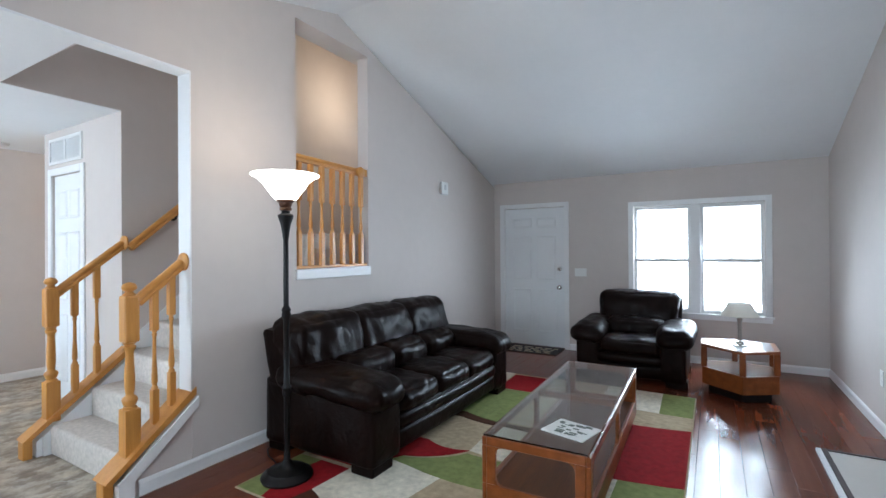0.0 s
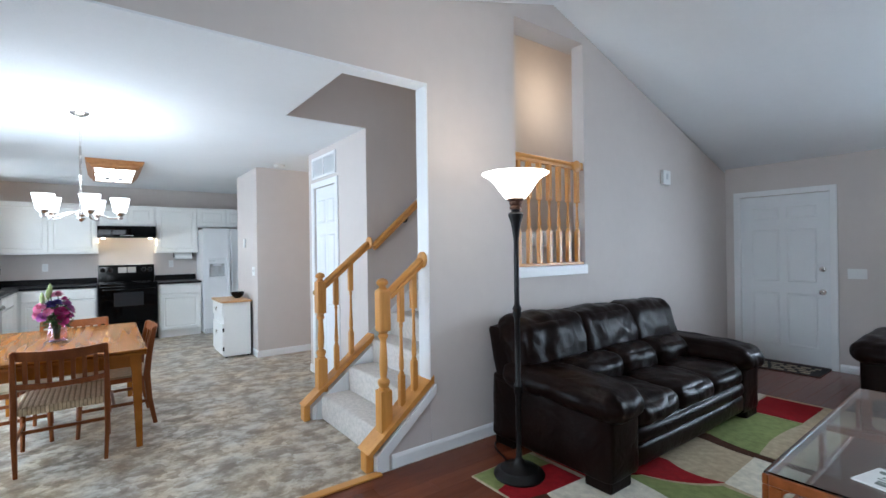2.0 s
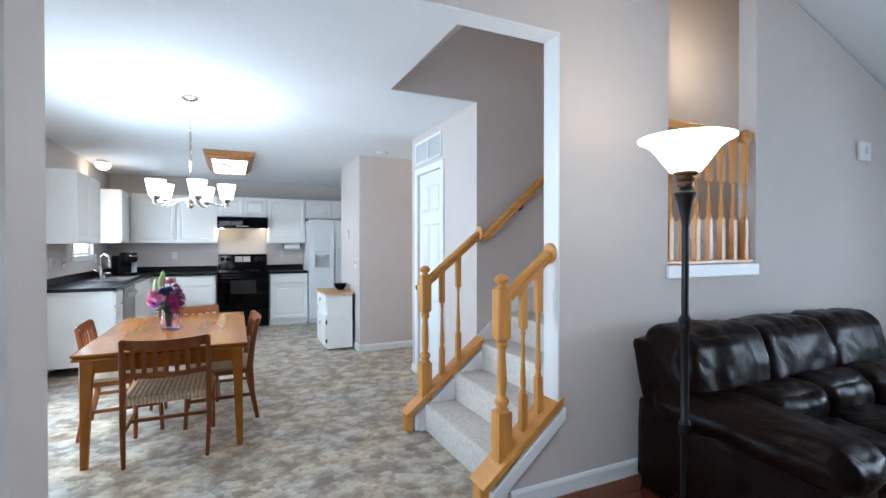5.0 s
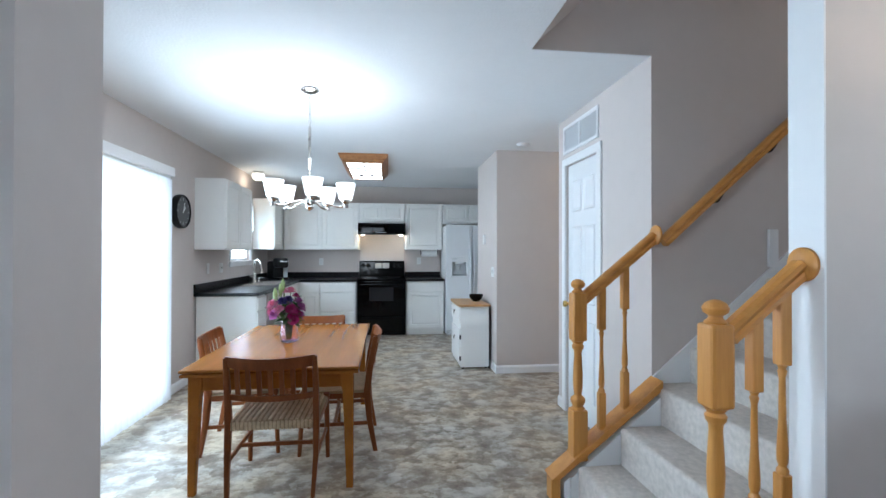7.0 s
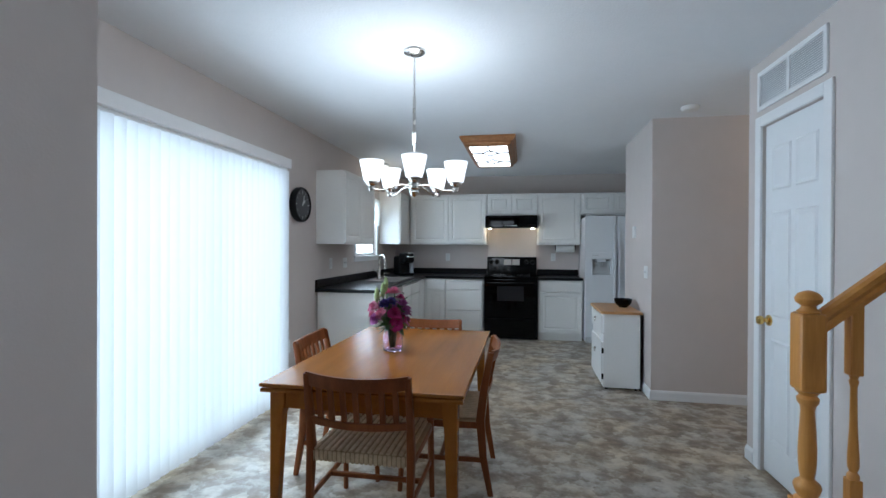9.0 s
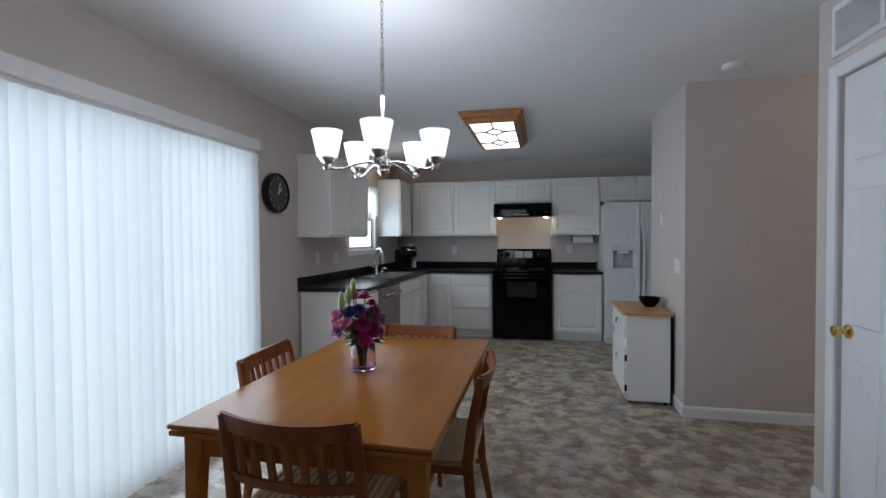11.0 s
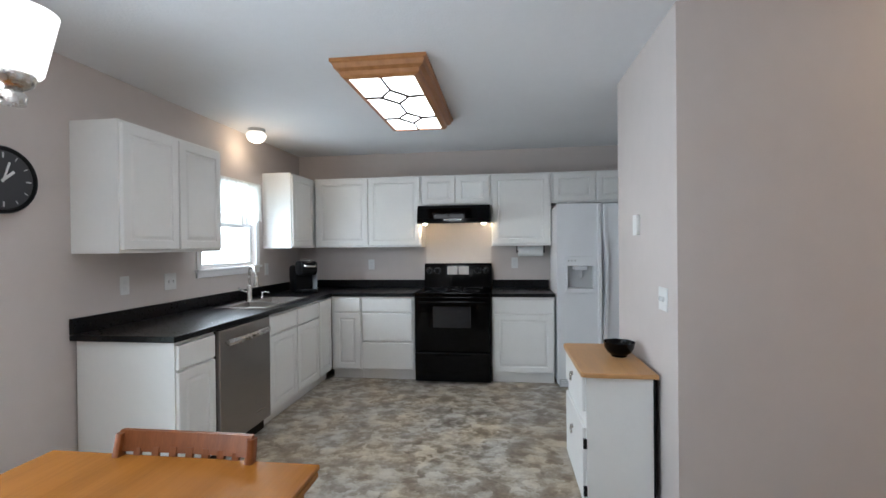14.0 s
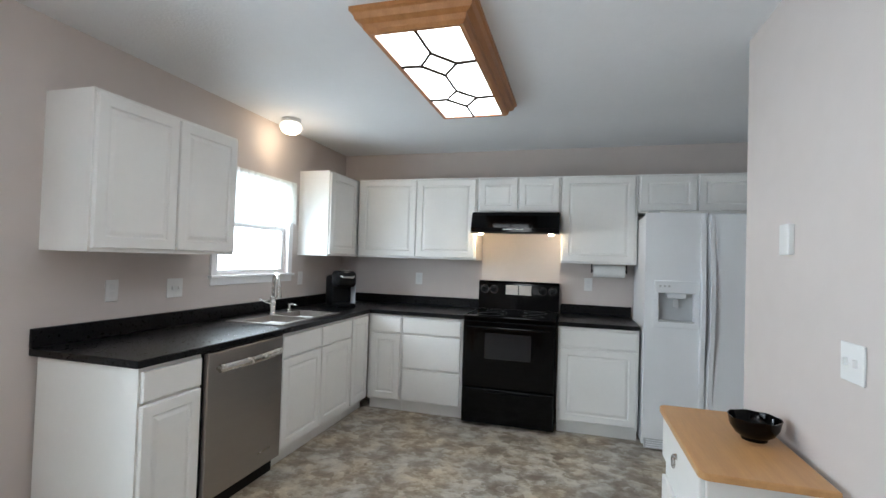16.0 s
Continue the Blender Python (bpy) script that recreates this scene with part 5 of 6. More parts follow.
# ---- chandelier ----
ch = thing("chandelier", (-4.295, -0.297, H), 0, "satin nickel chandelier with five lit white glass shades", "chandelier")
ch.scale = (1, 1, 1.03)
part("canopy", lathe([(0, 0), (0.065, 0), (0.062, -0.012), (0.04, -0.024), (0.012, -0.03), (0, -0.03)], seg=28), CHROME, ch, smooth=True)
for i in range(11):
    bm = tube([(0.007 * math.cos(a), 0, -0.045 - i * 0.019 + 0.013 * math.sin(a)) for a in [k * math.pi / 5 for k in range(11)]], 0.0018, 6)
    bmesh.ops.rotate(bm, cent=(0, 0, 0), matrix=Matrix.Rotation(radians(90 * (i % 2)), 3, "Z"), verts=bm.verts[:])
    part("chain_link", bm, CHROME, ch, smooth=True)
part("stem", lathe([(0, -0.25), (0.009, -0.25), (0.009, -0.70), (0.014, -0.71), (0.016, -0.73), (0.012, -0.735)], seg=14), CHROME, ch, smooth=True)
part("hub", lathe([(0.012, -0.725), (0.03, -0.732), (0.034, -0.745), (0.034, -0.765), (0.024, -0.775), (0.03, -0.785), (0.02, -0.80), (0, -0.815)], seg=24), CHROME, ch, smooth=True)
for k in range(5):
    a = radians(72 * k + 14)
    dx, dy = math.cos(a), math.sin(a)
    R = 0.245
    arm = part("arm", tube([(dx * r, dy * r, z) for r, z in ((0.02, -0.752), (0.07, -0.748), (0.12, -0.760), (0.17, -0.780), (0.21, -0.785), (R, -0.775))], 0.0075, 10, None, 0.8), CHROME, ch, smooth=True)
    part("cup", lathe([(0, -0.79), (0.018, -0.79), (0.02, -0.775), (0.014, -0.765), (0.028, -0.757), (0.034, -0.745), (0.034, -0.738), (0, -0.738)], seg=22, at=(dx * R, dy * R, 0)), CHROME, arm, smooth=True)
    part("shade", lathe([(0.0, -0.738), (0.040, -0.738), (0.044, -0.733), (0.067, -0.628), (0.063, -0.628), (0.041, -0.728), (0, -0.731)], seg=32, at=(dx * R, dy * R, 0)), SHADEGLOW, arm, "lit white glass shade", True)

# ---- wall clock ----
clock = thing("wall_clock", (-5.70, Y_B, 1.705), 180, "round black wall clock with white marks and hands of metal", "clock")
clock.scale = (1.06, 1, 1.06)
m = pose(0, 0, 0, 90, 0, 0)
part("case", lathe([(0, 0), (0.145, 0), (0.152, 0.012), (0.152, 0.052), (0.146, 0.062), (0.138, 0.062), (0.132, 0.050), (0, 0.050)], seg=48, m=m), BLACKPLASTIC, clock, smooth=True)
part("dial", lathe([(0, 0.051), (0.131, 0.051), (0.131, 0.0515), (0, 0.0515)], seg=48, m=m), mat("clock_dial", (0.035, 0.036, 0.04), 0.3, var=0.1), clock, "dark grey dial")
CM = mat("clock_mark", (0.5, 0.5, 0.5), 0.5)
for k in range(12):
    big = k % 3 == 0
    mm = pose(0, -0.0522, 0, 0, 30 * k, 0)
    part("hour_mark", box(-0.0035 if big else -0.002, -0.0005, 0.098 if big else 0.104, 0.0035 if big else 0.002, 0.0005, 0.122, m=mm), CM, clock)
for ang, ln, w in ((48, 0.06, 0.006), (18, 0.085, 0.0045)):
    part("pointer", box(-w, -0.0008, -0.012, w, 0.0008, ln, m=pose(0, -0.054, 0, 0, ang, 0)), PLASTICWHITE, clock)

# ---- smoke detector ----
sd = thing("smoke_detector", (-5.66, 1.62, H), 0, "round white smoke detector on the ceiling", "smoke detector")
part("body", lathe([(0, 0), (0.068, 0), (0.068, -0.012), (0.058, -0.03), (0.03, -0.038), (0, -0.038)], seg=32), PLASTICWHITE, sd, smooth=True)

# ---- sliding door with vertical blinds ----
sl_door = setting("door_sliding", casing_x(Y_B, 1, SX0, SX1, 0, SZ, 0.03), WHITE, "white sliding glass door behind vertical blinds")
mid = (SX0 + SX1) / 2
for a, b, yy in ((SX0, mid + 0.04, -0.07), (mid - 0.04, SX1, -0.12)):
    bm = bmesh.new()
    box(a, Y_B + yy, 0.02, a + 0.07, Y_B + yy + 0.04, SZ, bm=bm)
    box(b - 0.07, Y_B + yy, 0.02, b, Y_B + yy + 0.04, SZ, bm=bm)
    box(a + 0.07, Y_B + yy, 0.02, b - 0.07, Y_B + yy + 0.04, 0.12, bm=bm)
    box(a + 0.07, Y_B + yy, SZ - 0.08, b - 0.07, Y_B + yy + 0.04, SZ, bm=bm)
    part("door_frame", bm, WHITE, sl_door)
    g = part("pane", box(a + 0.07, Y_B + yy + 0.018, 0.12, b - 0.07, Y_B + yy + 0.022, SZ - 0.08), GLASS, sl_door)
    g.visible_shadow = False
part("track", box(SX0, Y_B - 0.13, 0.0, SX1, Y_B - 0.02, 0.02), GREYPLASTIC, sl_door)

BLIND = mat("blind_vane_fabric", (0.87, 0.87, 0.89), 0.7, var=0.03, scale=10)
nt = BLIND.node_tree
tr = nt.nodes.new("ShaderNodeBsdfTranslucent")
tr.inputs[0].default_value = (0.90, 0.91, 0.94, 1)
mx = nt.nodes.new("ShaderNodeMixShader")
mx.inputs[0].default_value = 0.7
nt.links.new(nt.nodes["Principled BSDF"].outputs[0], mx.inputs[1])
nt.links.new(tr.outputs[0], mx.inputs[2])
nt.links.new(mx.outputs[0], nt.nodes["Material Output"].inputs[0])
blinds = thing("vertical_blinds", (mid, Y_B + 0.09, 0), 0, "white vertical blinds drawn across the sliding door", "blinds", local=False)
part("valance", box(SX0 - 0.02, Y_B + 0.005, 1.98, SX1 + 0.10, Y_B + 0.125, 2.06, 0.004, 1), WHITE, blinds, "white valance board")
part("head_rail", box(SX0, Y_B + 0.06, 1.96, SX1 + 0.09, Y_B + 0.095, 1.98), WHITE, blinds)
vx, k = SX0 + 0.012, 0
while vx < SX1 + 0.05:
    bm = bmesh.new()
    ang = radians(-24 - 8 * math.sin(k * 1.7) - 5 * math.sin(k * 0.6))
    cs, sn = math.cos(ang), math.sin(ang)
    rows = []
    for z in (0.025, 1.96):
        row = []
        for j in range(6):
            u = -1 + 2 * j / 5
            bow = 0.010 * (1 - u * u)
            lx, ly = u * 0.044, bow
            row.append(bm.verts.new((vx + lx * cs - ly * sn, Y_B + 0.078 + lx * sn + ly * cs, z)))
        rows.append(row)
    for j in range(5):
        bm.faces.new((rows[0][j], rows[0][j + 1], rows[1][j + 1], rows[1][j]))
    part("vane", bm, BLIND, blinds, smooth=True)
    vx += 0.074
    k += 1
wall_plate("outlet", (-5.53, Y_B, 0.42), 180, 0.07, 0.115, "white wall outlet beside the sliding door", "outlet", 0, 2)

# ---- kitchen ----
def panel_front(w, h, raised=True):
    """A routed cabinet front in the xz plane that faces -y; its lower left corner is at the origin."""
    bm = bmesh.new()
    k = min(0.052, h * 0.24, w * 0.2)
    steps = [(0, 0), (0, -0.014), (0.004, -0.019)]
    if raised:
        steps += [(k, -0.019), (k + 0.007, -0.012), (k + 0.014, -0.012), (k + 0.030, -0.0175)]
    rings = []
    for i, d in steps:
        rings.append([bm.verts.new(p) for p in ((i, d, i), (w - i, d, i), (w - i, d, h - i), (i, d, h - i))])
    for u, v in zip(rings, rings[1:]):
        for i in range(4):
            bm.faces.new((u[i], u[(i + 1) % 4], v[(i + 1) % 4], v[i]))
    bm.faces.new(rings[0])
    bm.faces.new(rings[-1])
    bmesh.ops.recalc_face_normals(bm, faces=bm.faces[:])
    return bm


def front(parent, name, x0, x1, z0, z1, raised=True):
    bm = panel_front(x1 - x0, z1 - z0, raised)
    bmesh.ops.translate(bm, verts=bm.verts[:], vec=(x0, 0, z0))
    return part(name, bm, CABWHITE, parent)


def base_cabinet(at, rz, w, fronts, label, depth=0.60):
    ob = thing("base_cabinet", at, rz, label, "cabinet", "kitchen base cabinets")
    part("body", box(0.001, 0, 0.095, w - 0.001, depth, 0.855), CABWHITE, ob)
    part("toe_kick", box(0.001, 0.055, 0, w - 0.001, 0.075, 0.095), CABWHITE, ob)
    for name, x0, x1, z0, z1, raised in fronts:
        front(ob, name, x0, x1, z0, z1, raised)
    return ob


def wall_cabinet(at, rz, w, h, doors, label, depth=0.30):
    ob = thing("wall_cabinet", at, rz, label, "cabinet", "kitchen wall cabinets")
    part("body", box(0.001, 0, 0, w - 0.001, depth, h), CABWHITE, ob)
    for x0, x1 in doors:
        front(ob, "door", x0, x1, 0.018, h - 0.018)
    return ob


YC, XC = -1.135, -8.375     # cabinet fronts
DT, DB = (0.70, 0.835), (0.115, 0.685)
# along the window wall (they face +y; local x runs towards -x)
base_cabinet((-6.095, YC, 0), 180, 0.345, [("drawer_front", 0.012, 0.335, *DT, False), ("door", 0.012, 0.335, *DB, True)], "white end base cabinet with one drawer and door")
base_cabinet((-7.085, YC, 0), 180, 0.95, [("drawer_front", 0.012, 0.47, *DT, False), ("drawer_front", 0.485, 0.94, *DT, False), ("door", 0.012, 0.47, *DB, True), ("door", 0.485, 0.94, *DB, True)], "white sink base cabinet with two doors")
base_cabinet((-8.037, YC, 0), 180, 0.338, [("door", 0.012, 0.31, 0.115, 0.835, True)], "white corner base cabinet with a narrow door")
# along the range wall (they face +x; local x runs towards +y)
base_cabinet((XC, -1.12, 0), 90, 0.315, [("drawer_front", 0.03, 0.305, *DT, False), ("door", 0.03, 0.305, *DB, True)], "white narrow base cabinet beside the corner")
base_cabinet((XC, -0.803, 0), 90, 0.555, [("drawer_front", 0.012, 0.535, *DT, False), ("drawer_front", 0.012, 0.535, 0.40, 0.685, False), ("drawer_front", 0.012, 0.535, 0.115, 0.385, False)], "white base cabinet with three drawers")
base_cabinet((XC, 0.535, 0), 90, 0.605, [("drawer_front", 0.02, 0.59, *DT, False), ("door", 0.02, 0.59, *DB, True)], "white base cabinet between range and refrigerator")

wall_cabinet((-6.085, -1.45, 1.345), 180, 0.915, 0.745, [(0.012, 0.455), (0.468, 0.90)], "white two-door wall cabinet beside the window")
wall_cabinet((-8.155, -1.45, 1.36), 180, 0.845, 0.755, [(0.012, 0.50)], "white corner wall cabinet beside the window")
wall_cabinet((-8.695, -1.425, 1.36), 90, 1.20, 0.765, [(0.03, 0.605), (0.618, 1.185)], "white two-door wall cabinet in the corner")
wall_cabinet((-8.695, -0.223, 1.79), 90, 0.745, 0.335, [(0.015, 0.365), (0.38, 0.73)], "white short wall cabinet above the range hood")
wall_cabinet((-8.695, 0.524, 1.36), 90, 0.625, 0.765, [(0.015, 0.605)], "white one-door wall cabinet beside the hood")
wall_cabinet((-8.695, 1.151, 1.80), 90, 1.0, 0.325, [(0.02, 0.44), (0.455, 0.90)], "white short wall cabinet above the refrigerator")

# worktop with a cut-out for the sink
KZ, KT = 0.892, 0.857
SNX0, SNX1, SNY0, SNY1 = -7.93, -7.17, -1.60, -1.205
wt = thing("worktop", (-7.5, -1.4, KT), 0, "black laminate worktop with a low backsplash", "worktop", local=False)
part("slab", box(-6.065, Y_B, KT, SNX1, -1.105, KZ, 0.006, 2), COUNTER, wt)
part("front_strip", box(SNX0, SNY1, KT, SNX1, -1.105, KZ), COUNTER, wt)
part("rear_strip", box(SNX0, Y_B, KT, SNX1, SNY0, KZ), COUNTER, wt)
part("corner_slab", box(X_K, Y_B, KT, SNX0, -1.105, KZ), COUNTER, wt)
part("slab", box(X_K, -1.105, KT, -8.345, -0.245, KZ, 0.006, 2), COUNTER, wt)
part("slab", box(X_K, 0.53, KT, -8.345, 1.145, KZ, 0.006, 2), COUNTER, wt)
part("backsplash", box(-6.065, Y_B, KZ, X_K, Y_B + 0.022, KZ + 0.09, 0.004, 2), COUNTER, wt)
part("backsplash", box(X_K, Y_B + 0.022, KZ, X_K + 0.022, -0.245, KZ + 0.09, 0.004, 2), COUNTER, wt)
part("backsplash", box(X_K, 0.53, KZ, X_K + 0.022, 1.145, KZ + 0.09, 0.004, 2), COUNTER, wt)

# sink and faucet
sink = thing("sink", ((SNX0 + SNX1) / 2, -1.4, KZ), 0, "stainless steel double-bowl sink set in the worktop", "sink", local=False)
mx_ = (SNX0 + SNX1) / 2
bm = bmesh.new()
for a, b, c, d in ((SNX0 - 0.02, SNY0 - 0.02, SNX1 + 0.02, SNY0 + 0.06), (SNX0 - 0.02, SNY1 - 0.02, SNX1 + 0.02, SNY1 + 0.02), (SNX0 - 0.02, SNY0 + 0.06, SNX0 + 0.02, SNY1 - 0.02), (SNX1 - 0.02, SNY0 + 0.06, SNX1 + 0.02, SNY1 - 0.02), (mx_ - 0.015, SNY0 + 0.06, mx_ + 0.015, SNY1 - 0.02)):
    box(a, b, KZ + 0.0005, c, d, KZ + 0.006, bm=bm)
part("rim", bm, STEEL, sink)
for a, b in ((SNX0 + 0.02, mx_ - 0.015), (mx_ + 0.015, SNX1 - 0.02)):
    bm = bmesh.new()
    y0, y1 = SNY0 + 0.06, SNY1 - 0.02
    top = [bm.verts.new(p) for p in ((a, y0, KZ + 0.004), (b, y0, KZ + 0.004), (b, y1, KZ + 0.004), (a, y1, KZ + 0.004))]
    bot = [bm.verts.new(p) for p in ((a + 0.02, y0 + 0.02, KZ - 0.17), (b - 0.02, y0 + 0.02, KZ - 0.17), (b - 0.02, y1 - 0.02, KZ - 0.17), (a + 0.02, y1 - 0.02, KZ - 0.17))]
    for i in range(4):
        bm.faces.new((top[i], top[(i + 1) % 4], bot[(i + 1) % 4], bot[i]))
    bm.faces.new(bot)
    part("bowl", bm, STEEL, sink)
    part("drain", lathe([(0, 0), (0.04, 0), (0.04, 0.003), (0.025, 0.002), (0, 0.001)], seg=20, at=((a + b) / 2, (y0 + y1) / 2, KZ - 0.17)), CHROME, sink, smooth=True)
fc = thing("faucet", (-7.58, -1.565, KZ + 0.006), -38, "satin nickel pull-down kitchen faucet with a high neck", "faucet")
part("base", lathe([(0, 0), (0.03, 0), (0.028, 0.01), (0.021, 0.02), (0.021, 0.13), (0.015, 0.14), (0, 0.14)], seg=22), CHROME, fc, smooth=True)
arc = [(0, 0, 0.13), (0, 0, 0.22)] + [(0, 0.07 - 0.07 * math.cos(a), 0.24 + 0.07 * math.sin(a)) for a in [math.pi * k / 10 for k in range(11)]]
part("neck", tube(arc, 0.0125, 12), CHROME, fc, smooth=True)
part("spray_head", rod((0, 0.14, 0.25), (0, 0.145, 0.14), 0.015, 14, None, 0.021), CHROME, fc, smooth=True)
part("lever", tube([(0.018, 0, 0.085), (0.05, 0, 0.095), (0.10, 0.01, 0.125)], 0.007, 8), CHROME, fc, smooth=True)
sp = thing("soap_dispenser", (-7.80, -1.57, KZ + 0.006), 0, "small satin nickel soap dispenser beside the faucet", "soap dispenser")
part("body", lathe([(0, 0), (0.02, 0), (0.018, 0.015), (0.011, 0.02), (0.011, 0.05), (0.014, 0.06), (0, 0.064)], seg=18), CHROME, sp, smooth=True)
part("spout", tube([(0, 0, 0.056), (0, 0.03, 0.062), (0, 0.07, 0.052)], 0.006, 8), CHROME, sp, smooth=True)

# dishwasher
dw = thing("dishwasher", (-6.445, YC, 0), 180, "stainless steel dishwasher with a curved bar handle", "dishwasher")
part("body", box(0.004, 0.0, 0.09, 0.634, 0.58, 0.85), BLACKPLASTIC, dw)
part("door", box(0.012, -0.03, 0.10, 0.628, 0.0, 0.848, 0.006, 2), STEEL, dw)
part("control_strip", box(0.012, -0.026, 0.849, 0.628, 0.0, 0.855), BLACKPLASTIC, dw)
part("handle", tube([(0.07 + 0.5 * t, -0.05 - 0.022 * math.sin(math.pi * t), 0.765) for t in [k / 12 for k in range(13)]], 0.017, 10, None, 1.3), CHROME, dw, "bright bar handle", True)
for x in (0.075, 0.565):
    part("handle_post", rod((x, -0.03, 0.765), (x, -0.055, 0.765), 0.01, 10), CHROME, dw)
part("toe_panel", box(0.01, 0.03, 0.0, 0.63, 0.06, 0.09), BLACKPLASTIC, dw)
part("maker_mark", box(0.42, -0.0308, 0.185, 0.53, -0.03, 0.195), CHROME, dw)

# range
rg = thing("range", (-8.29, -0.235, 0), 90, "black glass-top electric range below the hood", "range")
RW = 0.755
part("body", box(0.002, 0.03, 0.02, RW - 0.002, 0.69, 0.885), BLACKGLOSS, rg)
part("cooktop", box(0.0, -0.01, 0.885, RW, 0.62, 0.905, 0.006, 2), BLACKGLOSS, rg)
BURN = mat("burner_ring", (0.05, 0.05, 0.052), 0.3)
for bx, by, br in ((0.20, 0.17, 0.11), (0.56, 0.17, 0.085), (0.20, 0.44, 0.08), (0.56, 0.44, 0.10)):
    part("burner", lathe([(br - 0.006, 0.9051), (br, 0.9056), (br - 0.006, 0.9056)], seg=40, at=(bx, by, 0)), BURN, rg)
bm = prism([(0.62, 0.905), (0.69, 0.905), (0.69, 1.17), (0.665, 1.17), (0.645, 1.15)], "x", 0.0, RW)
bg = part("backguard", bm, BLACKGLOSS, rg)


def on_guard(z):
    return 0.62 + (z - 0.905) / (1.15 - 0.905) * 0.025 - 0.001


SILVER = mat("silver_panel", (0.55, 0.53, 0.50), 0.35, 0.3, var=0.1, scale=20)
for x0, x1 in ((0.26, 0.375), (0.385, 0.50)):
    part("display_panel", box(x0, on_guard(1.08) - 0.003, 1.045, x1, on_guard(1.08) + 0.008, 1.135), SILVER, rg, "silver display panel")
for x in (0.06, 0.15, 0.605, 0.695):
    kn = part("control_knob", lathe([(0, 0), (0.034, 0), (0.032, 0.008), (0.024, 0.012), (0.022, 0.028), (0, 0.03)], seg=24, m=pose(x, on_guard(1.09), 1.09, 90, 0, 0)), BLACKPLASTIC, rg, smooth=True)
    part("knob_ring", lathe([(0.034, 0.001), (0.041, 0.001), (0.041, 0.004), (0.034, 0.004)], seg=28, m=pose(x, on_guard(1.09), 1.09, 90, 0, 0)), mat("dark_knob_ring", (0.10, 0.10, 0.10), 0.25, 0.8), kn, smooth=True)
od = part("oven_door", box(0.008, -0.01, 0.325, RW - 0.008, 0.03, 0.865, 0.008, 2), BLACKGLOSS, rg)
part("oven_window", box(0.19, -0.0125, 0.56, 0.565, -0.01, 0.77, 0.001, 1), mat("oven_window_glass", (0.02, 0.021, 0.023), 0.04), od, "dark glass window")
part("oven_handle", rod((0.05, -0.05, 0.815), (RW - 0.05, -0.05, 0.815), 0.014, 14), BLACKGLOSS, od, smooth=True)
for x in (0.08, RW - 0.08):
    part("handle_post", rod((x, -0.05, 0.815), (x, -0.008, 0.815), 0.01, 10), BLACKGLOSS, od)
dr = part("drawer", box(0.008, -0.008, 0.04, RW - 0.008, 0.03, 0.315, 0.008, 2), BLACKGLOSS, rg)
part("drawer_handle", prism([(-0.008, 0.275), (-0.022, 0.278), (-0.024, 0.288), (-0.008, 0.30)], "x", 0.20, 0.56), BLACKGLOSS, dr)
setting("range_splash_panel", box(X_K, -0.225, 0.98, X_K + 0.004, 0.515, 1.79), mat("pale_splash_laminate", (0.70, 0.66, 0.62), 0.4, var=0.04, scale=4), "pale laminate panel on the wall behind the range")

# range hood
hd = thing("range_hood", (-8.49, -0.235, 1.60), 90, "black range hood with two small lamps lit underneath", "range hood")
part("shell", prism([(0.0, 0.012), (0.0, 0.05), (0.03, 0.155), (0.06, 0.188), (0.50, 0.188), (0.50, 0.02), (0.02, 0.0)], "x", 0.0, RW), BLACKGLOSS, hd)
part("edge_lip", box(-0.002, -0.004, 0.0, RW + 0.002, 0.02, 0.014, 0.003, 1), BLACKPLASTIC, hd)
part("button_strip", box(0.28, -0.002, 0.03, 0.46, 0.002, 0.04), GREYPLASTIC, hd)
HOODLAMP = glow("lit_hood_lamp", (1.0, 0.85, 0.6), 25.0)
for x in (0.07, RW - 0.07):
    part("hood_lamp", lathe([(0, -0.012), (0.022, -0.010), (0.026, -0.002), (0.026, 0.006), (0, 0.006)], seg=18, at=(x, 0.09, 0.0)), HOODLAMP, hd, "lit round lamp", True)

# refrigerator
fr = thing("refrigerator", (-8.26, 1.155, 0), 90, "white side-by-side refrigerator with a water dispenser", "refrigerator")
FW, FM = 0.86, 0.415
part("body", box(0.004, 0.07, 0.02, FW - 0.004, 0.70, 1.745, 0.006, 1), FRIDGEWHITE, fr)
DQ0, DQ1, DQ2, DQ3 = 0.095, 0.335, 0.95, 1.165     # dispenser opening
bm = bmesh.new()
for a, b, c, d in ((0.0, 0.09, FM - 0.004, DQ2), (0.0, DQ3, FM - 0.004, 1.755), (0.0, DQ2, DQ0, DQ3), (DQ1, DQ2, FM - 0.004, DQ3)):
    box(a, 0.0, b, c, 0.065, d, bm=bm)
bmesh.ops.remove_doubles(bm, verts=bm.verts[:], dist=0.0001)
fd = part("freezer_door", bm, FRIDGEWHITE, fr)
gd = part("fresh_food_door", box(FM + 0.004, 0.0, 0.09, FW, 0.065, 1.755, 0.018, 3), FRIDGEWHITE, fr, smooth=True)
part("toe_grille", box(0.02, 0.02, 0.01, FW - 0.02, 0.07, 0.085), GREYPLASTIC, fr)
for i in range(4):
    part("grille_slat", box(0.03, 0.012, 0.02 + i * 0.016, FW - 0.03, 0.02, 0.028 + i * 0.016), FRIDGEWHITE, fr)
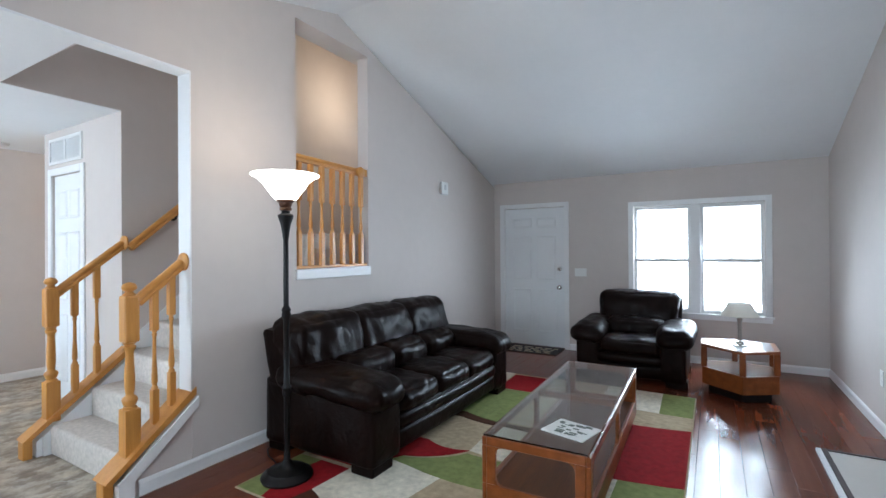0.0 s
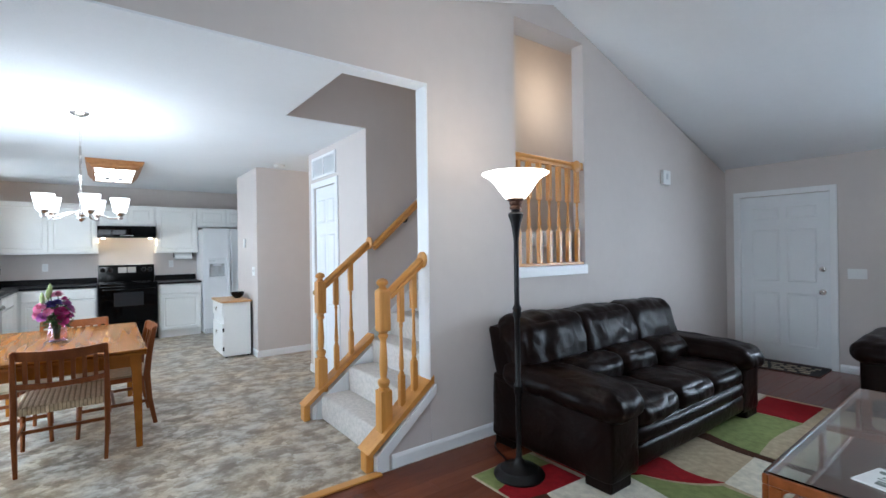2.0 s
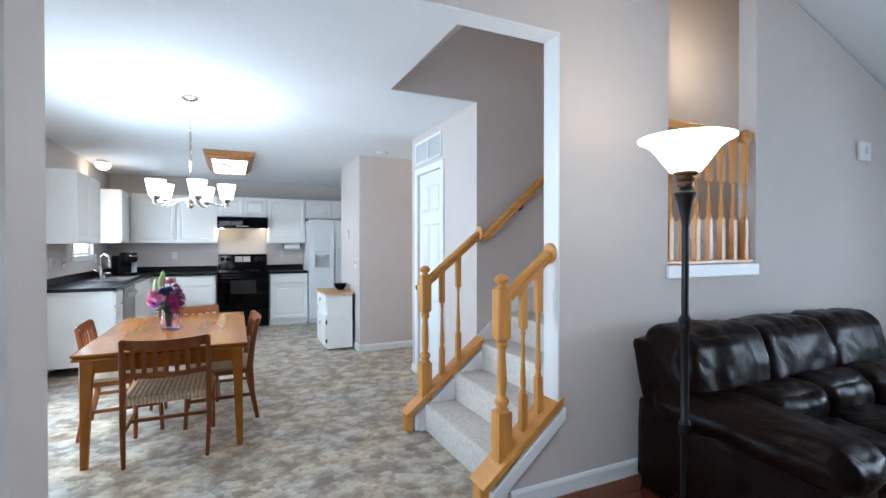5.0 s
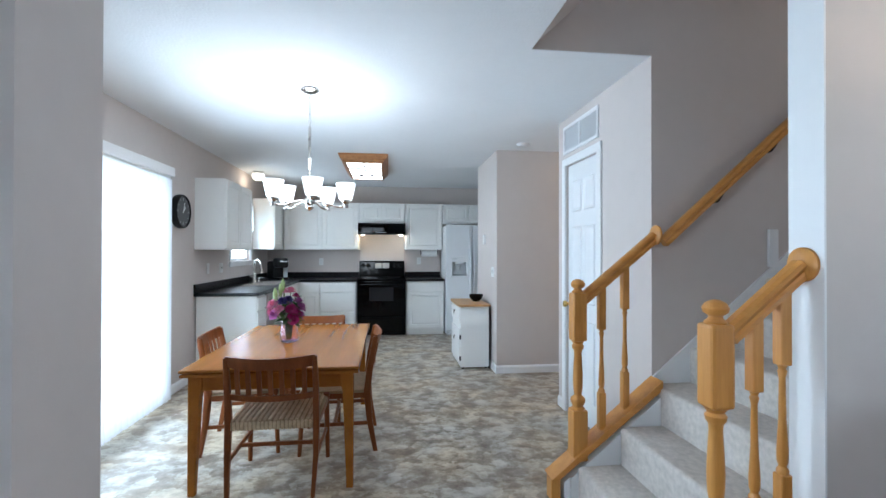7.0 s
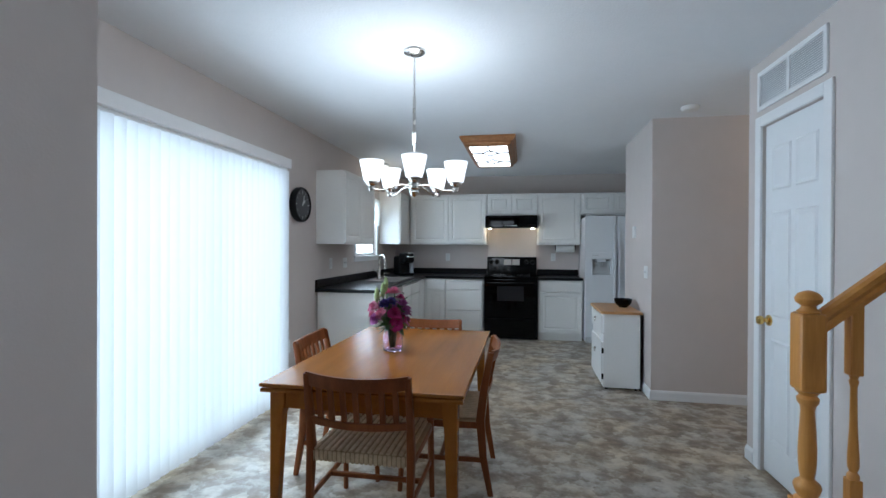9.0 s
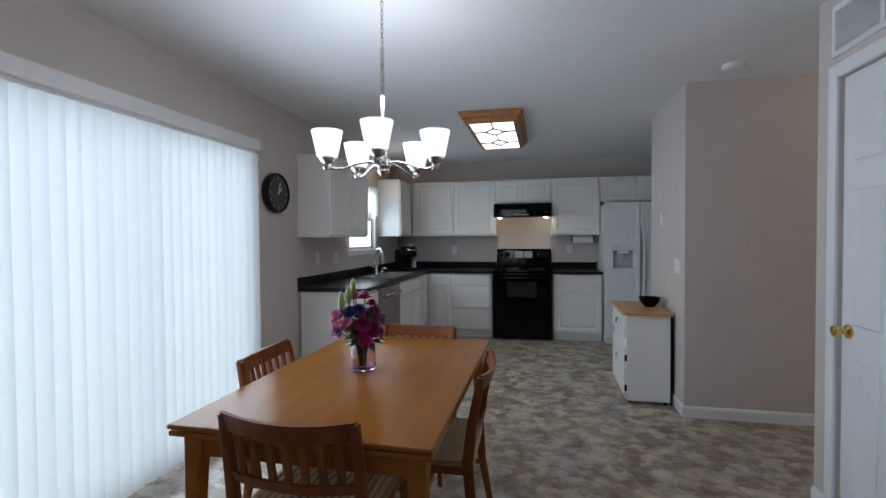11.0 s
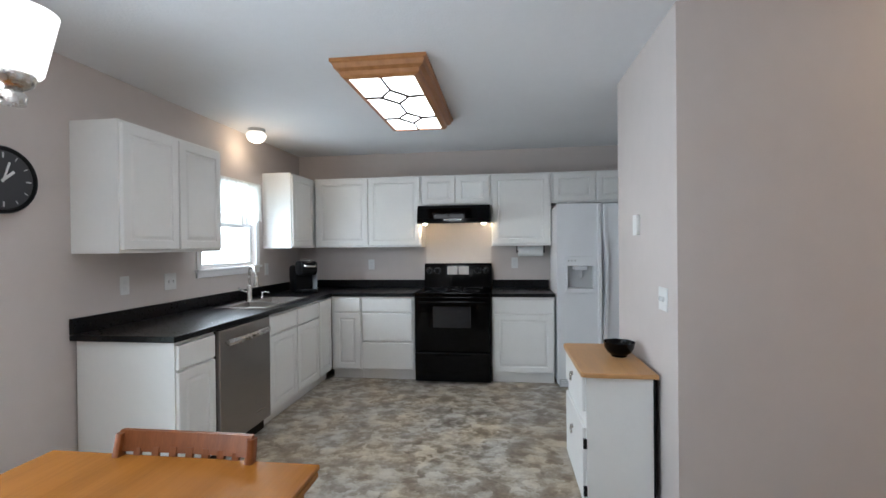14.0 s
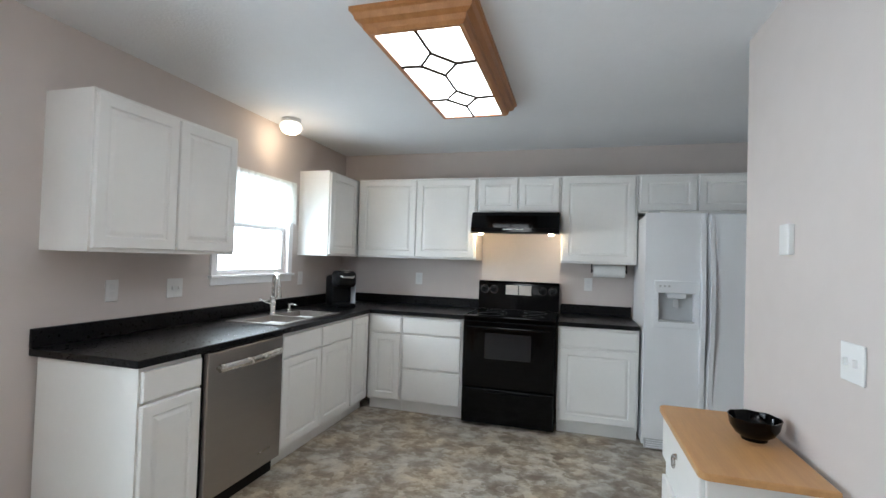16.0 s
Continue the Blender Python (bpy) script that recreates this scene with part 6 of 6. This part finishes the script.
for x, dd, side in ((FM - 0.030, fd, -1), (FM + 0.030, gd, 1)):
    # a grip as tall as the door that swells outwards over its middle
    bm = bmesh.new()
    rows = []
    for z, out, w in ((0.10, 0.006, 0.016), (0.50, 0.010, 0.017), (0.70, 0.022, 0.018), (0.82, 0.044, 0.017), (1.05, 0.048, 0.017), (1.28, 0.044, 0.017), (1.40, 0.022, 0.018), (1.55, 0.010, 0.017), (1.74, 0.006, 0.016)):
        rows.append([bm.verts.new(p) for p in ((x - w, -0.0005, z), (x - w * 0.8, -out, z), (x + w * 0.8, -out, z), (x + w, -0.0005, z))])
    for u, v in zip(rows, rows[1:]):
        for k in range(3):
            bm.faces.new((u[k], u[k + 1], v[k + 1], v[k]))
    bmesh.ops.recalc_face_normals(bm, faces=bm.faces[:])
    part("handle", bm, FRIDGEWHITE, dd, smooth=True)
bm = bmesh.new()
for a, b, c, d in ((0.065, 0.91, 0.365, DQ2), (0.065, DQ3, 0.365, 1.255), (0.065, DQ2, DQ0, DQ3), (DQ1, DQ2, 0.365, DQ3)):
    box(a, -0.012, b, c, -0.0005, d, 0.003, 1, bm)
dp = part("dispenser_frame", bm, FRIDGEWHITE, fd)
DISPENSER = mat("dispenser_plastic", (0.55, 0.57, 0.58), 0.4, var=0.05)
part("dispenser_recess", box(DQ0, 0.060, DQ2, DQ1, 0.064, DQ3), DISPENSER, fd, "pale grey recess")
part("nozzle_block", box(0.15, 0.0, 1.125, 0.28, 0.058, DQ3 - 0.002, 0.008, 2), FRIDGEWHITE, fd)
part("paddle", box(0.195, 0.02, 1.055, 0.235, 0.03, 1.125, 0.004, 1), DISPENSER, fd)
part("drip_shelf", box(DQ0 + 0.002, -0.010, DQ2 + 0.001, DQ1 - 0.002, 0.058, DQ2 + 0.012, 0.003, 1), GREYPLASTIC, fd)
for k in range(3):
    part("button", lathe([(0, 0), (0.009, 0), (0.008, 0.003), (0, 0.003)], seg=14, m=pose(0.105 + 0.03 * k, -0.012, 1.215, 90, 0, 0)), GREYPLASTIC, fd, smooth=True)
part("hinge_cover", box(0.02, 0.03, 1.755, 0.10, 0.12, 1.772, 0.004, 1), GREYPLASTIC, fr)
part("hinge_cover", box(FW - 0.10, 0.03, 1.755, FW - 0.02, 0.12, 1.772, 0.004, 1), GREYPLASTIC, fr)

# coffee maker
cm = thing("coffee_maker", (-8.43, -1.45, KZ), 140, "black single-cup coffee maker on the worktop", "coffee maker")
cm.scale = (1.0, 1.0, 1.15)
part("body", box(-0.10, -0.02, 0.0, 0.10, 0.15, 0.25, 0.03, 4), BLACKPLASTIC, cm, smooth=True)
part("head", box(-0.095, -0.15, 0.16, 0.095, 0.02, 0.29, 0.035, 4), BLACKPLASTIC, cm, smooth=True)
part("drip_tray", box(-0.09, -0.15, 0.0, 0.09, 0.0, 0.03, 0.008, 2), BLACKPLASTIC, cm)
part("side_panel", box(0.101, -0.10, 0.02, 0.106, 0.13, 0.22, 0.002, 1), GREYPLASTIC, cm, "grey side panel")
part("lid_ring", lathe([(0.05, 0), (0.062, 0), (0.062, 0.006), (0.05, 0.006)], seg=28, m=pose(0, -0.085, 0.289, 12, 0, 0)), CHROME, cm, smooth=True)
part("handle", tube([(-0.06, -0.15, 0.25), (-0.05, -0.175, 0.24), (0.05, -0.175, 0.24), (0.06, -0.15, 0.25)], 0.008, 8), CHROME, cm, smooth=True)

# paper towel roll
pt = thing("paper_towel_roll", (-8.84, 0.94, 1.30), 0, "white paper towel roll on a holder under the cabinet", "paper towel")
part("roll", lathe([(0, -0.13), (0.052, -0.13), (0.054, -0.12), (0.054, 0.12), (0.052, 0.13), (0, 0.13)], seg=28, m=pose(0, 0, 0, 90, 0, 0)), mat("white_paper", (0.82, 0.82, 0.80), 0.9, var=0.03, scale=20, bump=0.3, bump_scale=200), pt, smooth=True)
for s in (-1, 1):
    part("bracket", box(-0.02, s * 0.145 - 0.004, -0.02, 0.02, s * 0.145 + 0.004, 0.06, 0.002, 1), BLACKPLASTIC, pt)
part("spindle", rod((0, -0.15, 0), (0, 0.15, 0), 0.008, 8), BLACKPLASTIC, pt)

wall_plate("outlet", (-6.445, Y_B, 1.135), 180, 0.072, 0.118, "white wall outlet above the worktop", "outlet", 0, 2)
wall_plate("light_switch", (-6.85, Y_B, 1.13), 180, 0.118, 0.118, "white double switch above the worktop", "light switch", 2)
wall_plate("outlet", (-8.21, Y_B, 1.15), 180, 0.072, 0.118, "white wall outlet beside the window", "outlet", 0, 2)
wall_plate("outlet", (X_K, -0.875, 1.158), 90, 0.072, 0.118, "white wall outlet above the worktop", "outlet", 0, 2)
wall_plate("outlet", (X_K, 0.775, 1.17), 90, 0.072, 0.118, "white wall outlet beside the range", "outlet", 0, 2)
wall_plate("light_switch", (-6.148, Y_K, 1.10), 0, 0.118, 0.112, "white double light switch above the kitchen cart", "light switch", 2)
wall_plate("wall_chime", (-6.567, Y_K, 1.475), 0, 0.078, 0.115, "plain white cover plate on the wall", "cover plate", 0, 0, 0.02)

# kitchen window
kw = setting("window_kitchen", casing_x(Y_B, 1, KX0, KX1, KZ0, KZ1, 0.06, True), WHITE, "white double-hung kitchen window above the sink")
bm = bmesh.new()
for z0, z1, yy in ((KZ0, 1.59, -0.06), (1.555, KZ1, -0.095)):
    box(KX0, Y_B + yy, z0, KX0 + 0.04, Y_B + yy + 0.03, z1, bm=bm)
    box(KX1 - 0.04, Y_B + yy, z0, KX1, Y_B + yy + 0.03, z1, bm=bm)
    box(KX0 + 0.04, Y_B + yy, z0, KX1 - 0.04, Y_B + yy + 0.03, z0 + 0.035, bm=bm)
    box(KX0 + 0.04, Y_B + yy, z1 - 0.035, KX1 - 0.04, Y_B + yy + 0.03, z1, bm=bm)
part("sash", bm, WHITE, kw)
for z0, z1, yy in ((KZ0 + 0.035, 1.555, -0.047), (1.59, KZ1 - 0.035, -0.082)):
    g = part("pane", box(KX0 + 0.04, Y_B + yy, z0, KX1 - 0.04, Y_B + yy + 0.004, z1), GLASS, kw)
    g.visible_shadow = False
LACE = mat("lace_cloth", (0.85, 0.86, 0.84), 0.9, var=0.1, scale=40)
nt = LACE.node_tree
tr = nt.nodes.new("ShaderNodeBsdfTranslucent")
tr.inputs[0].default_value = (0.85, 0.88, 0.82, 1)
mx = nt.nodes.new("ShaderNodeMixShader")
mx.inputs[0].default_value = 0.3
nt.links.new(nt.nodes["Principled BSDF"].outputs[0], mx.inputs[1])
nt.links.new(tr.outputs[0], mx.inputs[2])
nt.links.new(mx.outputs[0], nt.nodes["Material Output"].inputs[0])
vl = thing("window_valance", (-7.6, Y_B + 0.03, 1.98), 0, "gathered white lace valance above the kitchen window", "valance", local=False)
part("rod", rod((KX0 - 0.06, Y_B + 0.035, 1.965), (KX1 + 0.06, Y_B + 0.035, 1.965), 0.006, 8), WHITE, vl)
bm = bmesh.new()
n, cols = 90, []
for i in range(n + 1):
    x = KX0 - 0.05 + (KX1 - KX0 + 0.10) * i / n
    wob = math.sin(i * 0.9) + 0.5 * math.sin(i * 1.7 + 1)
    hem = 1.66 + 0.022 * abs(math.sin(i * 0.35)) - (0.05 if i > n - 12 or i < 12 else 0)
    cols.append([bm.verts.new((x, Y_B + 0.04 + wob * k, z)) for k, z in ((0.004, 1.985), (0.005, 1.955), (0.010, 1.86), (0.013, hem))])
for a, b in zip(cols, cols[1:]):
    for j in range(3):
        bm.faces.new((a[j], b[j], b[j + 1], a[j + 1]))
part("lace", bm, LACE, vl, smooth=True)

# small globe lamp above the sink
gl = thing("flush_globe_light", (-7.71, -1.555, H), 0, "small round flush ceiling lamp, lit, above the sink", "ceiling light")
part("base", lathe([(0, 0), (0.075, 0), (0.078, -0.012), (0.072, -0.03), (0, -0.03)], seg=30), PLASTICWHITE, gl, smooth=True)
part("globe", lathe([(0.07, -0.03), (0.085, -0.05), (0.086, -0.07), (0.07, -0.10), (0.04, -0.118), (0, -0.124)], seg=30), glow("lit_globe_glass", (1.0, 0.85, 0.65), 2.5), gl, "lit frosted globe", True)

# large framed ceiling lamp
cl = thing("framed_ceiling_light", (-7.0, -0.04, H), 0, "oak framed ceiling lamp with leaded glass panel, lit", "ceiling light", local=False)
LX0, LX1, LY0, LY1 = -7.685, -6.315, -0.32, 0.24
prof = [(0.0, 0.0), (0.0, -0.018), (0.012, -0.024), (0.02, -0.05), (0.045, -0.062), (0.05, -0.085), (0.065, -0.098), (0.085, -0.098), (0.085, 0.0)]
bm = bmesh.new()
rings = []
for i, z in prof:
    rings.append([bm.verts.new(p) for p in ((LX0 + i, LY0 + i, H + z), (LX1 - i, LY0 + i, H + z), (LX1 - i, LY1 - i, H + z), (LX0 + i, LY1 - i, H + z))])
for u, v in zip(rings, rings[1:]):
    for i in range(4):
        bm.faces.new((u[i], u[(i + 1) % 4], v[(i + 1) % 4], v[i]))
bmesh.ops.recalc_face_normals(bm, faces=bm.faces[:])
part("frame", bm, OAKX, cl, "moulded oak frame")
PX0, PX1, PY0, PY1, PZ = LX0 + 0.085, LX1 - 0.085, LY0 + 0.085, LY1 - 0.085, H - 0.09
part("diffuser", box(PX0, PY0, PZ, PX1, PY1, PZ + 0.004), glow("lit_diffuser", (1.0, 0.98, 0.96), 8.0), cl, "lit white glass panel")
cx, cy, L = (PX0 + PX1) / 2, (PY0 + PY1) / 2, (PX1 - PX0) / 2
LEAD = mat("lead_strip", (0.018, 0.012, 0.008), 0.7, spec=0.1)
def lead(a, b):
    part("lead_strip", rod((*a, PZ - 0.007), (*b, PZ - 0.008), 0.008, 6), LEAD, cl)
for s in (-1, 1):
    dxc = cx + s * L * 0.415
    c1, c2, c3, c4 = (dxc - 0.135, cy), (dxc, cy + 0.093), (dxc + 0.135, cy), (dxc, cy - 0.093)
    for a, b in ((c1, c2), (c2, c3), (c3, c4), (c4, c1)):
        lead(a, b)
    lead(c2, (dxc + 0.01, PY1))
    lead(c4, (dxc + 0.01, PY0))
    lead(c3 if s > 0 else c1, (PX1 if s > 0 else PX0, cy))
lead((cx - L * 0.415 + 0.135, cy), (cx + L * 0.415 - 0.135, cy))

# kitchen cart and bowl
CTX0, CTX1, CTY0, CTY1, CTZ = -6.86, -6.145, 1.03, 1.395, 0.73
ca = thing("kitchen_cart", ((CTX0 + CTX1) / 2, 1.21, 0), 0, "white kitchen cart with a pale wooden top", "kitchen cart", local=False)
bm = box(CTX0, CTY0, CTZ - 0.022, CTX1, CTY1, CTZ)
bmesh.ops.bevel(bm, geom=[e for e in bm.edges if abs(e.verts[0].co.z - e.verts[1].co.z) > 0.01 and e.verts[0].co.y < 1.2], offset=0.03, segments=5, profile=0.5, affect="EDGES")
bmesh.ops.bevel(bm, geom=[e for e in bm.edges if min(e.verts[0].co.z, e.verts[1].co.z) > CTZ - 0.001], offset=0.005, segments=2, profile=0.5, affect="EDGES")
part("wooden_top", bm, wood("maple_top", (0.46, 0.24, 0.09), (0.60, 0.34, 0.14), 0.35, "x"), ca, "pale wooden top")
BX0, BX1, BY0, BY1 = CTX0 + 0.03, CTX1 - 0.045, CTY0 + 0.03, CTY1 - 0.012
part("body", box(BX0, BY0, 0.02, BX1, BY1, CTZ - 0.022, 0.002, 1), CABWHITE, ca)
part("back_panel", box(BX0, BY1, 0.0, BX1 + 0.002, BY1 + 0.008, CTZ - 0.022), BLACKPLASTIC, ca, "dark back edge")
for z0, z1, name in ((0.52, 0.69, "drawer_front"), (0.06, 0.44, "door")):
    fr_ = part(name, box(BX0 + 0.015, BY0 - 0.018, z0, BX1 - 0.012, BY0, z1, 0.004, 2), CABWHITE, ca)
    zz = (z0 + z1) / 2 if name == "drawer_front" else 0.30
    part("pull", tube([(BX0 + 0.30 + 0.025 * math.cos(a), BY0 - 0.03, zz + 0.02 * math.sin(a)) for a in [math.pi * k / 6 for k in range(13)]], 0.004, 6), CHROME, fr_, smooth=True)
    part("pull_plate", lathe([(0, 0), (0.012, 0), (0.01, 0.014), (0, 0.016)], seg=14, m=pose(BX0 + 0.30, BY0 - 0.018, zz + 0.02, 90, 0, 0)), CHROME, fr_, smooth=True)
for z in (0.12, 0.36):
    part("hinge", box(BX1 - 0.012, BY0 - 0.016, z - 0.025, BX1 + 0.004, BY0 + 0.002, z + 0.025, 0.002, 1), BLACKMETAL, ca, "black hinge")
for x in (BX0 + 0.03, BX1 - 0.03):
    for y in (BY0 + 0.03, BY1 - 0.03):
        part("foot", rod((x, y, 0), (x, y, 0.02), 0.014, 10), BLACKPLASTIC, ca)
bo = thing("bowl", (-6.525, 1.30, CTZ), 0, "black glazed ceramic bowl with a scalloped rim", "bowl")
bm = lathe([(0, 0), (0.042, 0), (0.044, 0.010), (0.064, 0.024), (0.080, 0.050), (0.085, 0.078), (0.087, 0.083), (0.083, 0.082), (0.077, 0.052), (0.060, 0.028), (0.03, 0.014), (0, 0.012)], seg=36)
for v in bm.verts:
    if v.co.z > 0.04:
        a = math.atan2(v.co.y, v.co.x)
        v.co.z += 0.001 * math.cos(8 * a) * (v.co.z - 0.04) / 0.03
part("vessel", bm, BLACKGLOSS, bo, smooth=True)

# ---- floor planks ----
plank_host = bpy.data.objects["floor_base"]
plank_meshes = {}


def plank_mesh(length):
    key = round(length, 2)
    if key not in plank_meshes:
        b = box(-0.0622, 0.0, -0.012, 0.0622, key - 0.0012, 0.0, 0.0012, 1)
        me = bpy.data.meshes.new("plank")
        b.to_mesh(me)
        b.free()
        me.materials.append(PLANK)
        plank_meshes[key] = me
    return plank_meshes[key]


rnd = random.Random(7)
px = -2.237
while px < X_E + 0.06:
    y = Y_B - rnd.choice((0.2, 0.5, 0.8, 1.0))
    while y < Y_F:
        n = rnd.choice((1.2, 1.2, 1.6, 0.9))
        y0, y1 = max(y, Y_B - 0.1), min(y + n, Y_F + 0.05)
        if y1 - y0 > 0.1:
            ob = new("plank", plank_mesh(y1 - y0))
            ob.parent = plank_host
            ob.location = (px, y0, 0.0)
        y = y + n
    px += 0.125
